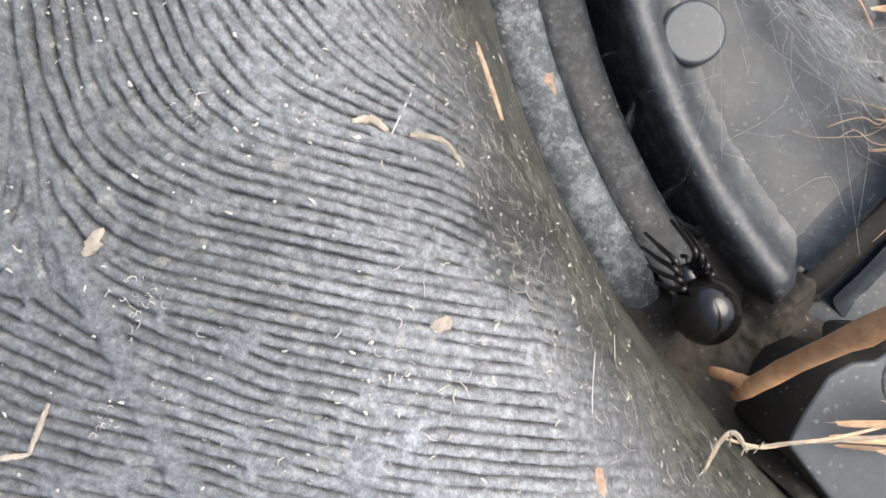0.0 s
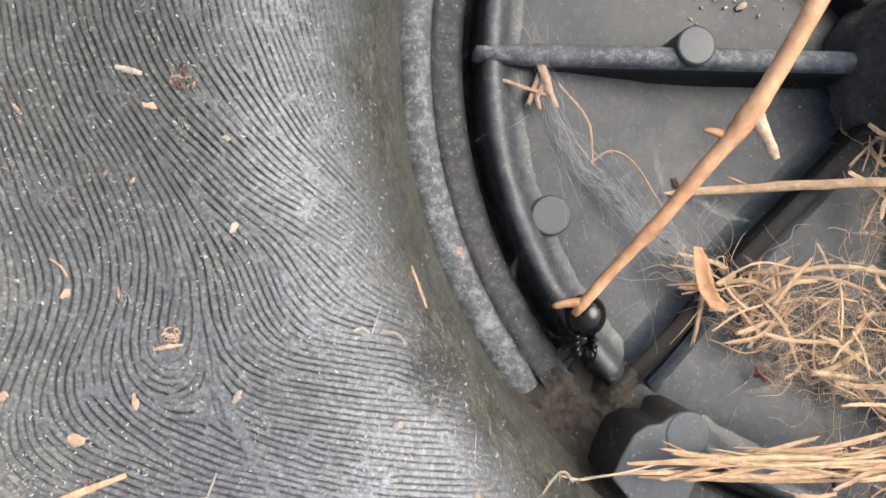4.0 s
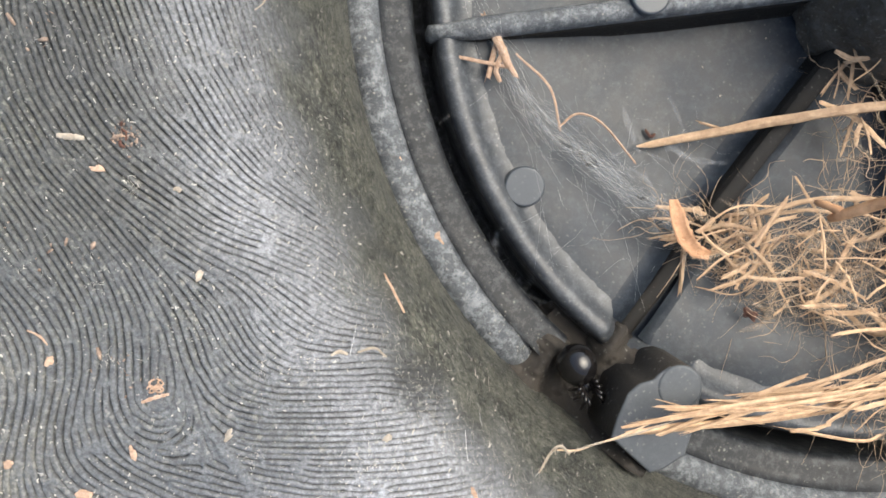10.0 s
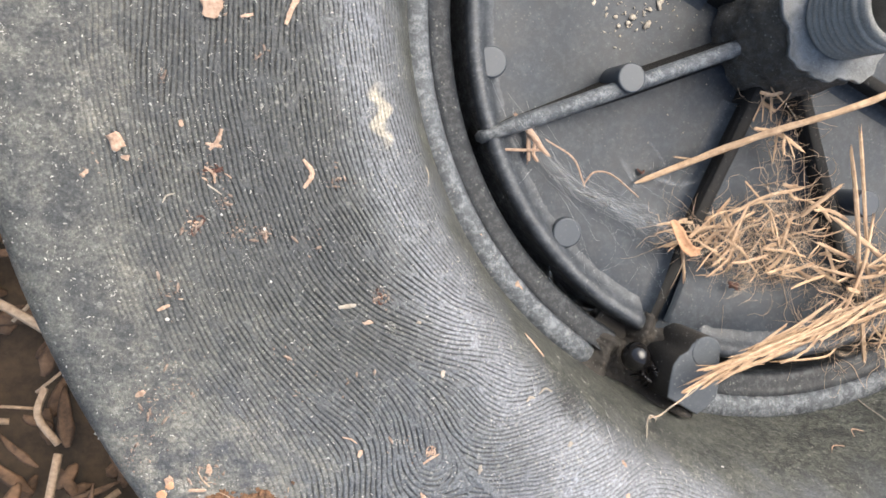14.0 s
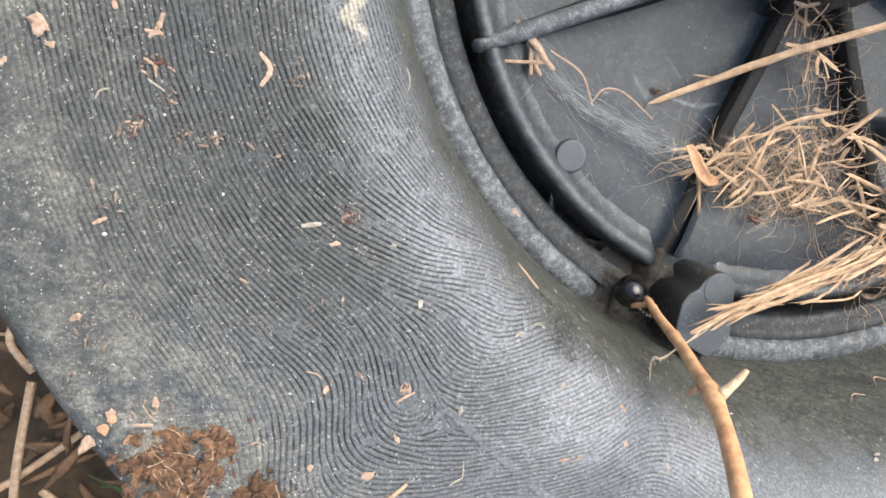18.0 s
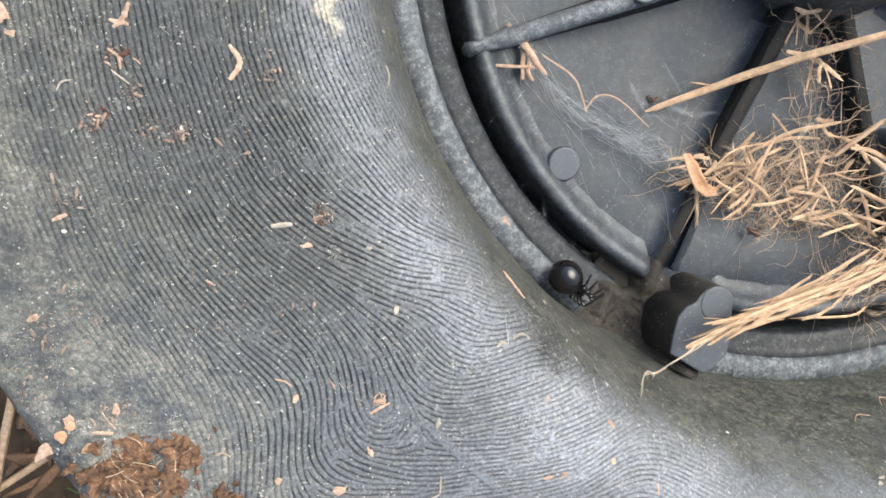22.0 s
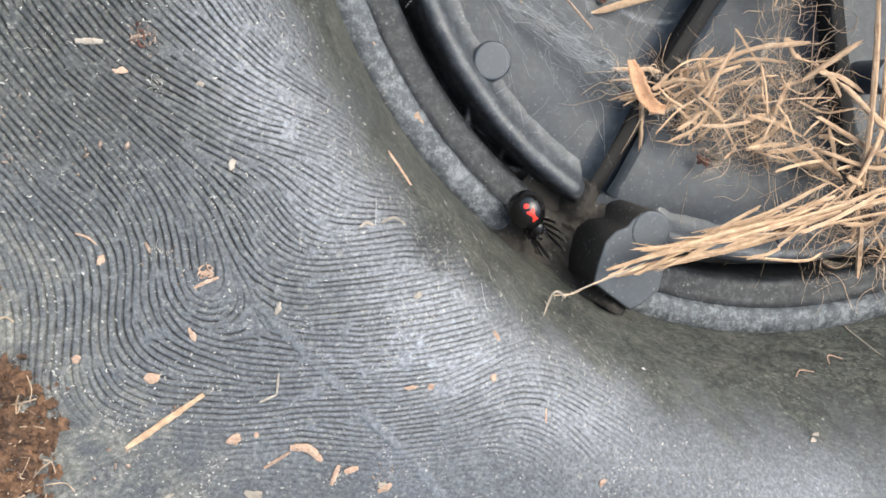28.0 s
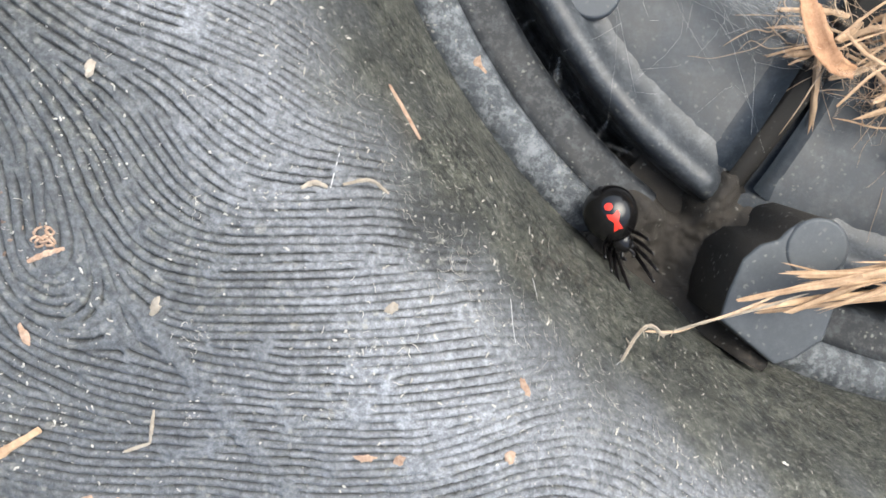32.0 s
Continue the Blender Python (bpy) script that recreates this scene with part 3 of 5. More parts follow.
    me.polygons.foreach_set("loop_total", np.full(len(F), 4, dtype=np.int32))
    me.polygons.foreach_set("use_smooth", np.ones(len(F), dtype=bool))
    RR = np.hypot(V[:, 0] - CX, V[:, 1] - CY)
    edge = RR + 0.0025 * np.sin(V[:, 0] * 260) * np.sin(V[:, 1] * 310) + 0.0012 * np.sin(V[:, 0] * 900 + V[:, 1] * 700)
    algae = 1 - smoothstep(0.1335, 0.1430, edge)
    dirt = np.clip(smoothstep(0.178, 0.212, edge) * (1 - 0.4 * smoothstep(0.012, 0.045, V[:, 1])) + np.exp(-((V[:, 0] + 0.0327) / 0.0016) ** 2 - ((V[:, 1] - 0.084) / 0.006) ** 2), 0, 1)
    blotch = drift(V[:, 0], V[:, 1], 0.011, 8)
    # where the painted sky reflection lies: the bend and the lower shoulder
    sky_sheen = np.clip(np.exp(-((RR - 0.1500) / 0.0085) ** 2) * (0.75 + 0.35 * blotch) * (1 - 0.45 * smoothstep(0.030, 0.065, V[:, 1])) + (0.36 + 0.2 * blotch) * smoothstep(0.0, 0.035, 0.024 - V[:, 1]) * (1 - 0.8 * smoothstep(0.158, 0.184, RR - 0.020 * smoothstep(0.006, 0.024, -V[:, 1]))), 0, 1)
    stain = np.exp(-((V[:, 0] + 0.0327 - 0.0012 * np.sin(V[:, 1] * 900)) / 0.0017) ** 2 - ((V[:, 1] - 0.084) / 0.0055) ** 2)
    smudge = np.exp(-((V[:, 0] - 0.0065 + 0.3 * (V[:, 1] - 0.0095)) / 0.0045) ** 2 - ((V[:, 1] - 0.0095) / 0.0045) ** 2)
    umber = smoothstep(0.005, 0.050, V[:, 1] + 0.010 * blotch) * smoothstep(0.148, 0.164, edge)
    for key, val in (("umber", umber), ("crest", CR), ("algae", algae), ("dirt", dirt), ("sky_sheen", sky_sheen), ("smudge", smudge), ("stain", stain)):
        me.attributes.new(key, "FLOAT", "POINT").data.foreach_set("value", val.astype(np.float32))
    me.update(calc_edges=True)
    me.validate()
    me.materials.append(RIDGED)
    ob = new("body", me)
    ob.parent, ob.location = pot, -pot.location
    ob["label"] = "broad ridged shoulder of black plastic"


NOTCH = (231.5, 246.0)     # gap in the rings, filled by the catch


def rings():
    """Rim bead, groove, inner lip and floor of the recess."""
    bead = [(0.1304, -0.0616), (0.1294, -0.0602), (0.1281, -0.0595), (0.1264, -0.0591), (0.1246, -0.0593), (0.1233, -0.0600), (0.1224, -0.0614), (0.1217, -0.0660)]
    v, f = revolve(bead, NOTCH[1], NOTCH[0] + 360, 2400, True)
    ticks = lambda p: noise.noise(Vector((math.atan2(p[1] - CY, p[0] - CX) * 115, math.hypot(p[0] - CX, p[1] - CY) * 260, 0)))
    v = [Vector(p) + Vector((0, 0, 1)) * (0.00025 * noise.noise(Vector(p) * 330) + 0.00010 * noise.noise(Vector(p) * 1100) + 0.00020 * ticks(p)) for p in v]
    for p in v:
        a = math.degrees(math.atan2(p.y - CY, p.x - CX)) % 360
        p.z -= 0.0050 * float(smoothstep(NOTCH[0] - 5.5, NOTCH[0] + 0.5, np.float64(a))) if a < 238.7 else 0.0
    link("rim_bead", v, f, RINGED, pot, "dusty raised bead round the recess")
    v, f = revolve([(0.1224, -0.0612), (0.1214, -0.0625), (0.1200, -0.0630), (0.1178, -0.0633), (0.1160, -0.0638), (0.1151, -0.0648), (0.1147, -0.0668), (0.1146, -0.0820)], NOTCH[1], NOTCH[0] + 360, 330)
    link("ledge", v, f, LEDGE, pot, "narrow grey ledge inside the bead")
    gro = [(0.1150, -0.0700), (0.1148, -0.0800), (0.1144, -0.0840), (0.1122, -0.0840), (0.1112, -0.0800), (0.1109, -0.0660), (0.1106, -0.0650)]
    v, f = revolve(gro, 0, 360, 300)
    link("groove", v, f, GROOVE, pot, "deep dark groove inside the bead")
    lip = [(0.1107, -0.0660), (0.1104, -0.0640), (0.1099, -0.0631), (0.1090, -0.0624), (0.1074, -0.0626), (0.1062, -0.0632), (0.1050, -0.0645), (0.1036, -0.0656), (0.1015, -0.0664), (0.0990, -0.0668)]
    v, f = revolve(lip, NOTCH[1] - 1, 360 + 236.5, 700, True)
    v = [Vector(p) + Vector((0, 0, 1)) * (0.0001 * noise.noise(Vector(p) * 160) + 0.00012 * noise.noise(Vector(p) * 700)) for p in v]
    for p in v:
        a = math.degrees(math.atan2(p.y - CY, p.x - CX)) % 360
        p.z -= 0.0032 * float(smoothstep(233.8, 236.5, np.float64(a)) if a < 240 else 1 - smoothstep(245.0, 247.5, np.float64(a)))
    link("inner_lip", v, f, LIP, pot, "rounded inner lip of dusty plastic")
    v, f = revolve([(0.1308, -0.0610), (0.1290, -0.0655), (0.1250, -0.0685), (0.1150, -0.0700), (0.1100, -0.0700), (0.1060, -0.0690)], NOTCH[0] - 3, NOTCH[1], 24)
    link("notch_floor", v, f, MUCK, pot, "brown dirty floor of the notch")
    fl = [(0.1080, -0.0668), (0.1000, -0.0664), (0.0900, -0.0680), (0.0780, -0.0712), (0.0680, -0.0733), (0.0560, -0.0741), (0.03, -0.0741), (0.012, -0.0741)]
    v, f = revolve(fl, 0, 360, 180)
    link("recess_floor", v, f, SMOOTH, pot, "smooth grey floor of the recess")


def notch_dirt():
    """Dry dirt that has washed into the notch and over the ends of the rings."""
    step = lambda a, c, x: float(smoothstep(a, c, np.float64(x)))
    verts, faces, n, m = [], [], 76, 70
    for i in range(n):
        a = 227.5 + 17.0 * i / (n - 1)
        for k in range(m):
            r = 0.1030 + 0.0270 * k / (m - 1)
            outer = -0.0594 - 0.0075 * step(230.2, 235.0, a) - 0.004 * (1 - step(228.5, 231.5, a))
            inner = -0.0632 - 0.0040 * step(235.6, 239.0, a) - 0.006 * (1 - step(233.5, 236.5, a))
            w = step(0.1120, 0.1185, r)
            z = inner + (outer - inner) * w - 0.003 * (1 - step(0.1030, 0.1050, r)) + 0.0016 * step(0.1268, 0.1296, r)
            z -= 0.006 * math.exp(-((r - 0.1142) / 0.0018) ** 2) * (1 - step(233.0, 237.0, a))
            z += 0.0165 * step(236.8, 243.2, a) * step(0.1060, 0.1110, r)
            p = Vector((CX + r * math.cos(radians(a)), CY + r * math.sin(radians(a)), z))
            p.z += 0.0011 * noise.noise(p * 260) + 0.0006 * noise.noise(p * 800)
            verts.append(p)
    for i in range(n - 1):
        for k in range(m - 1):
            q = i * m + k
            faces.append((q, q + 1, q + m + 1, q + m))
    link("notch_dirt", verts, faces, MUCK, pot, "dry dark dirt washed into the notch")


def rib(angle, r_in, r_out):
    """One radial rib: dirty sides with shade put into their colour, and a dusty rounded crest."""
    a = radians(angle)
    c, s = math.cos(a), math.sin(a)

    def sweep(name, sec, mat, parent, label, rs, tops):
        verts, faces, k = [], [], len(sec)
        for r, (wide, high) in zip(rs, tops):
            for y, z in sec:
                verts.append((CX + r * c - y * wide * s, CY + r * s + y * wide * c, -0.0744 + (z + 0.0744) * high))
        for j in range(len(rs) - 1):
            for p in range(k - 1):
                faces.append((j * k + p, j * k + p + 1, (j + 1) * k + p + 1, (j + 1) * k + p))
        faces.append(tuple(range((len(rs) - 1) * k, len(rs) * k)))
        return link(name, verts, faces, mat, parent, label)

    rs = [r_in, 0.03, 0.05, 0.075, 0.1, r_out - 0.003, r_out - 0.0008, r_out]
    tops = [(1, 1)] * 6 + [(0.8, 0.95), (0.35, 0.7)]
    if r_out > 0.11:
        tops[5] = (0.7, 1)
    sides = [(-0.0042, -0.0744), (-0.0033, -0.0720), (-0.0028, -0.0680), (-0.0025, -0.0640), (0.0025, -0.0640), (0.0028, -0.0680), (0.0033, -0.0720), (0.0042, -0.0744)]
    if r_out < 0.11:
        tops = [(w * 0.8, h * 0.78) for w, h in tops]
    base = sweep("rib", sides, RIB_DIRT_SHADE, pot, "", rs, tops)
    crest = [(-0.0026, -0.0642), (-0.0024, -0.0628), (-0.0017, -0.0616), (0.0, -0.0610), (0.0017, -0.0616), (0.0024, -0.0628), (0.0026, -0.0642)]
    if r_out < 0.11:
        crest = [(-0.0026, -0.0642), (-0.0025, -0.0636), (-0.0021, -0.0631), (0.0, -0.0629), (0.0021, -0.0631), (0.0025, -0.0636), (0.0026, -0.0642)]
    # shorter ribs carry the same painted dark over their crests
    sweep("crest", crest, RINGED if r_out > 0.11 else RIB_DIRT_SHADE, base, "", rs, tops)
    if r_out > 0.11:
        return
    for sgn in (-1, 1):
        verts, faces = [], []
        rr = [0.028, 0.045, 0.056, 0.068, 0.078, 0.09, 0.099, 0.104]
        for r in rr:
            z = float(np.interp(r, (0.056, 0.068, 0.078, 0.09, 0.1), (-0.0741, -0.0733, -0.0712, -0.0680, -0.0664)))
            for y, h in ((0.0080, -0.0003), (0.0062, 0.0002), (0.0047, 0.0008), (0.0036, 0.0018), (0.0026, 0.0032)):
                verts.append((CX + r * c - sgn * y * s, CY + r * s + sgn * y * c, z + h))
        for j in range(len(rr) - 1):
            for p in range(4):
                faces.append((j * 5 + p, j * 5 + p + 1, j * 5 + p + 6, j * 5 + p + 5))
        link("foot", verts, faces, SMOOTH, base)


def boss(x, y, top, radius=0.0048, foot=-0.0742):
    a = [(0.0, top), (radius * 0.5, top), (radius * 0.86, top), (radius * 0.9, top), (radius * 0.985, top - 0.00025), (radius, top - 0.0008), (radius * 1.01, foot)]
    verts, faces, n = [], [], 28
    verts.append((x, y, top))
    for r, z in a[1:]:
        verts += [(x + r * math.cos(2 * math.pi * k / n), y + r * math.sin(2 * math.pi * k / n), z) for k in range(n)]
    for k in range(n):
        faces.append((0, 1 + k, 1 + (k + 1) % n))
        for j in range(len(a) - 2):
            b = 1 + j * n
            faces.append((b + k, b + n + k, b + n + (k + 1) % n, b + (k + 1) % n))
    return link("boss", verts, faces, BOSS, pot, "smooth round moulded disc")


def catch():
    """Raised block that closes the notch."""
    pts = [(0.0505, -0.0090), (0.0516, -0.0045), (0.0535, 0.0010), (0.0560, 0.0034), (0.0588, 0.0043), (0.0602, 0.0060), (0.0622, 0.0074), (0.0648, 0.0080), (0.0674, 0.0073), (0.0693, 0.0055), (0.0698, 0.0030), (0.0688, -0.0060), (0.0675, -0.0120), (0.0630, -0.0155), (0.0600, -0.0165)]
    bm = bmesh.new()
    top = [bm.verts.new((x, y, -0.0472)) for x, y in pts]
    face = bm.faces.new(top)
    ex = bmesh.ops.extrude_face_region(bm, geom=[face])
    for e in ex["geom"]:
        if isinstance(e, bmesh.types.BMVert):
            e.co.z = -0.0745
            flare = 0.13 if e.co.x < 0.058 and e.co.y > -0.012 else 0.02
            e.co.x += (e.co.x - 0.061) * flare
            e.co.y += (e.co.y + 0.003) * flare * 0.6
    rimmed = [e for e in bm.edges if all(abs(q.co.z + 0.0472) < 1e-6 for q in e.verts)]
    bmesh.ops.bevel(bm, geom=rimmed, offset=0.0007, segments=3, affect="EDGES", profile=0.6)
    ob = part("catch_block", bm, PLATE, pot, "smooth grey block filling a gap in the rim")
    # brown muck on the side faces, its dark also painting the block's shade
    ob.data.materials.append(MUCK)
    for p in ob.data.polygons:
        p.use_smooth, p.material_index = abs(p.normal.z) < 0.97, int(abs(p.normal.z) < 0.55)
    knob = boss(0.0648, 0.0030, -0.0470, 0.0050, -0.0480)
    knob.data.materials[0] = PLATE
    # knob's sides darkened the same way, muck and painted shade
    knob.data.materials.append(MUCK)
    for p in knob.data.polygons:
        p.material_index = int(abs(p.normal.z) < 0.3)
    return ob


def hub():
    outline = spline([Vector((r, z, 0)) for r, z in ((0.0232, -0.0744), (0.0222, -0.0680), (0.0212, -0.0580), (0.0196, -0.0490), (0.0172, -0.0446), (0.0120, -0.0440))], 5)
    v, f = revolve([(p.x, p.y) for p in outline] + [(0.0118, -0.0470)], 0, 360, 150)
    mid = Vector((CX, CY, -0.060))
    v = [mid + (Vector(p) - mid) * (1 + 0.07 * noise.noise(Vector(p) * 150) + 0.035 * noise.noise(Vector(p) * 420) + 0.02 * noise.noise(Vector(p) * 1200)) for p in v]
    collar = link("hub", v, f, COLLAR, pot, "dirty brown collar round the drain")
    for k in range(8):
        z = -0.0228 - 0.0025 * k
        v, f = revolve([(0.0116, z + 0.0002), (0.0124, z - 0.0002), (0.0129, z - 0.0010), (0.0124, z - 0.0017), (0.0116, z - 0.0022)], 0, 360, 72)
        link("thread", v, f, TUBE, collar)
    v, f = revolve([(0.0118, -0.0440), (0.0118, -0.0222), (0.0115, -0.0202), (0.0100, -0.0198), (0.0094, -0.0206), (0.0092, -0.0700)], 0, 360, 72)
    link("drain_tube", v, f, TUBE, collar, "threaded drain tube with an open mouth")
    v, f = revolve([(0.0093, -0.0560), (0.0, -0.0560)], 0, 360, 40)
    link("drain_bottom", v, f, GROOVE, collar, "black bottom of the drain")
    rng = random.Random(8)
    v, f, n = [], [], 120
    for i in range(n):
        a = 2 * math.pi * i / n
        out = 0.0196 + 0.0010 * math.sin(5 * a + 1) + 0.0007 * math.sin(9 * a) + 0.0003 * math.sin(23 * a) + rng.uniform(-0.0002, 0.0002)
        for r, z in ((0.0116, -0.0430), (0.0165, -0.0428 + rng.uniform(-0.0003, 0.0003)), (out - 0.0008, -0.0430), (out - 0.0003, -0.0423), (out, -0.0430), (out - 0.0002, -0.0444), (0.0116, -0.0444)):
            v.append((CX + r * math.cos(a), CY + r * math.sin(a), z))
    for i in range(n):
        j = (i + 1) % n
        for p in range(6):
            f.append((i * 7 + p, j * 7 + p, j * 7 + p + 1, i * 7 + p + 1))
    link("washer", v, f, WASHER, collar, "dusty grey plastic washer with a ragged edge")


pot_body()
rings()
notch_dirt()
for k in range(8):
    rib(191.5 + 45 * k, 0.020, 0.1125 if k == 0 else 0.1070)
boss(0.0118, 0.0985, -0.0642)
boss(0.0302, 0.0440, -0.0642)
boss(0.0545, 0.0890, -0.0600, 0.0046)
boss(0.1380, 0.0383, -0.0612, 0.0046)
boss(0.1146, -0.0039, -0.0642)
catch()
hub()


# ---------------------------------------------------------------- the spider
def ball(rx, ry, rz, at, n=24, m=14, squash=None):
    v, f = [], []
    for i in range(m + 1):
        th = math.pi * i / m
        for k in range(n):
            a = 2 * math.pi * k / n
            p = Vector((rx * math.cos(th), ry * math.sin(th) * math.cos(a), rz * math.sin(th) * math.sin(a)))
            if squash:
                p = squash(p)
            v.append(p + Vector(at))
    for i in range(m):
        for k in range(n):
            a, b = i * n + k, i * n + (k + 1) % n
            f.append((a, b, b + n, a + n))
    return v, f


ABD = (0.0049, 0.0046, 0.0046)
ABD_AT = Vector((-0.0016, 0, 0.0002))


def patch_on_abdomen(name, outline, parent, side):
    """A raised coloured mark, its outline in (along, across) of the abdomen, on the belly (-1) or the back (1)."""
    v, f, n = [], [], len(outline)
    cx, cy = sum(p[0] for p in outline) / n, sum(p[1] for p in outline) / n

    def lay(x, y):
        z = ABD[2] * math.sqrt(max(0.02, 1 - (x / ABD[0]) ** 2 - (y / ABD[1]) ** 2))
        return Vector((x, y, side * z)) * 1.012 + ABD_AT
    v.append(lay(cx, cy))
    for s in (0.35, 0.7, 1.0):
        v += [lay(cx + (x - cx) * s, cy + (y - cy) * s) for x, y in outline]
    for k in range(n):
        j = (k + 1) % n
        f.append((0, 1 + k, 1 + j))
        for q in range(2):
            b = 1 + q * n
            f.append((b + k, b + n + k, b + n + j, b + j))
    return link(name, v, f, RED, parent)


spider = thing("redback_spider", (0, 0, 0), "glossy black redback spider with a red hourglass marking", "spider", local=True)


def build_spider():
    swell = lambda p: Vector((p.x, p.y * (1 + 0.06 * p.x / ABD[0] * -1), p.z))
    v, f = ball(*ABD, ABD_AT, 36, 22, swell)
    abd = link("abdomen", v, f, SPIDER, spider, "round glossy black abdomen")
    hour = [(0.0022, 0.0009), (0.0008, 0.00035), (-0.0002, 0.0010), (-0.0010, 0.0010), (-0.0006, 0.0), (-0.0010, -0.0010), (-0.0002, -0.0010), (0.0008, -0.0004), (0.0022, -0.0007)]
    patch_on_abdomen("red_hourglass", hour, abd, -1)
    spot = [(-0.0020 + 0.0006 * math.cos(a), 0.0002 + 0.0007 * math.sin(a)) for a in np.linspace(0, 2 * math.pi, 12, endpoint=False)]
    patch_on_abdomen("red_spot", spot, abd, -1)
    v, f = ball(0.0006, 0.0007, 0.0006, ABD_AT + Vector((-0.0045, 0, -0.0006)), 12, 8)
    link("spinneret", v, f, LEG, abd)
    v, f = ball(0.0021, 0.0017, 0.0011, (0.0034, 0, -0.0002), 24, 14)
    link("cephalothorax", v, f, SPIDER, spider, "small dark head and thorax")
    for s in (1, -1):
        pts = spline([Vector((0.0050, 0.0005 * s, -0.0002)), Vector((0.0060, 0.0010 * s, -0.0006)), Vector((0.0064, 0.0006 * s, -0.0014))], 4)
        v, f = tube(pts, [0.0003] * len(pts), 6)
        link("palp", v, f, LEG, spider)
    legs = ((0.0046, 9, 0.0140), (0.0040, 24, 0.0125), (0.0033, 42, 0.0090), (0.0027, 72, 0.0066))
    for s in (1, -1):
        for x0, a, ln in legs:
            d = Vector((math.cos(radians(a)), math.sin(radians(a)) * s, 0))
            hip = Vector((x0, 0.0011 * s, -0.0003))
            fold = 0.43
            knee = hip + d * ln * 0.42 * fold + Vector((0, 0, 0.0030))
            shin = hip + d * ln * 0.72 * fold + Vector((0, 0, 0.0004))
            foot = hip + d * ln * fold + Vector((0.0006, 0, -0.0034))
            pts = spline([hip, hip + (knee - hip) * 0.5 + Vector((0, 0, 0.0006)), knee, shin, foot], 4)
            n = len(pts)
            rad = [0.00056 - 0.0003 * k / (n - 1) + (0.00007 if k in (8, 12) else 0) for k in range(n)]
            v, f = tube(pts, rad, 7)
            link("leg", v, f, LEG, spider)


build_spider()


# ---------------------------------------------------------------- the poking stick
stick = thing("poking_stick", (0, 0, 0), "thin peeled brown stick with a forked tip and a side twig", "stick", local=True)


def build_stick():
    rng = random.Random(11)
    mid = [(0, 0, 0), (0.012, 0.0002, 0), (0.026, -0.0003, 0.0004), (0.040, 0.0, 0.0), (0.052, 0.0003, 0), (0.070, 0.0036, 0), (0.095, 0.0105, 0), (0.13, 0.0225, 0), (0.19, 0.048, 0), (0.27, 0.086, 0)]
    pts = spline([Vector(p) for p in mid], 5)
    n = len(pts)
    rad = []
    for p in pts:
        r = 0.0014 + 0.011 * min(p.x, 0.03) + 0.0125 * max(0, min(p.x - 0.03, 0.08)) + 0.006 * max(0, p.x - 0.11)
        r += 0.0007 * math.exp(-((p.x - 0.052) / 0.004) ** 2) + 0.0003 * math.exp(-((p.x - 0.024) / 0.002) ** 2)
        rad.append(r)
    rad = [r * 0.84 for r in rad]
    rad[0] *= 0.75
    v, f = tube(pts, rad, 12, 1.0, jitter=0.05, rng=rng)
    link("shaft", v, f, STICK, stick)
    pts = spline([Vector((0.003, 0.0004, 0)), Vector((0.0012, 0.0024, 0.0002)), Vector((-0.0018, 0.0046, 0.0002))], 4)
    v, f = tube(pts, [0.0013, 0.0012, 0.0011, 0.001, 0.00095, 0.0009, 0.0009, 0.0008, 0.0004], 8, 0.8, jitter=0.12, rng=rng)
    link("fork", v, f, STICK, stick)
    pts = spline([Vector((0.053, -0.001, 0)), Vector((0.0515, -0.0048, 0.0005)), Vector((0.0495, -0.0088, 0.0008))], 4)
    v, f = tube(pts, [0.0017, 0.0015, 0.0013, 0.0012, 0.0011, 0.0010, 0.0010, 0.0009, 0.0006], 8, 0.85, jitter=0.1, rng=rng)
    link("side_twig", v, f, FIBRE, stick, "pale broken side twig")
    pts = spline([Vector((0.047, 0.0018, 0.0)), Vector((0.0462, 0.0038, 0.0006)), Vector((0.0455, 0.0050, 0.0008))], 3)
    v, f = tube(pts, [0.0010, 0.0009, 0.0008, 0.0007, 0.0006, 0.0005, 0.0003], 7)
    link("bud", v, f, STICK, stick)


build_stick()


# ---------------------------------------------------------------- straw in the recess
def straw(name, pts, width, flat, label, mat=STRAW, group="straws in the recess", category="straw", seed=0, sides=9):
    """A dry stalk, flattened, split at its ends and streaked along its grain."""
    rng = random.Random(hash(tuple(round(c * 1e4) for c in pts[0])) % 9999 + seed)
    p = spline([Vector(q) for q in pts], 7)
    n = len(p)
    for k in range(1, n - 1):
        p[k] += Vector((rng.uniform(-1, 1), rng.uniform(-1, 1), rng.uniform(-1, 1))) * width * 0.07
    rad = [width * (0.74 + 0.26 * min(1, 5 * min(k + 0.5, n - 0.5 - k) / n)) * rng.uniform(0.94, 1.06) for k in range(n)]
    v, f = tube(p, rad, sides, flat, jitter=0.10, rng=rng)
    notch = [rng.uniform(0.8, 1.1) for k in range(sides)]
    shade = [rng.choice((0.0, 0.0, 0.1, 0.3, 0.6)) for k in range(sides)]
    for i in range(n):
        for k in range(sides):
            q = v[i * sides + k]
            v[i * sides + k] = p[i] + (q - p[i]) * notch[k]
    for end, inner in ((0, 1), (n - 1, n - 2)):
        run = p[end] - p[inner]
        for k in range(sides):
            v[end * sides + k] = v[end * sides + k] + run * rng.uniform(-1.0, 1.5)
    ob = link(name, v, f, mat, smooth=False)
    tone = np.array([max(0.0, shade[k] + rng.uniform(-0.1, 0.1)) for i in range(n) for k in range(sides)], dtype=np.float32)
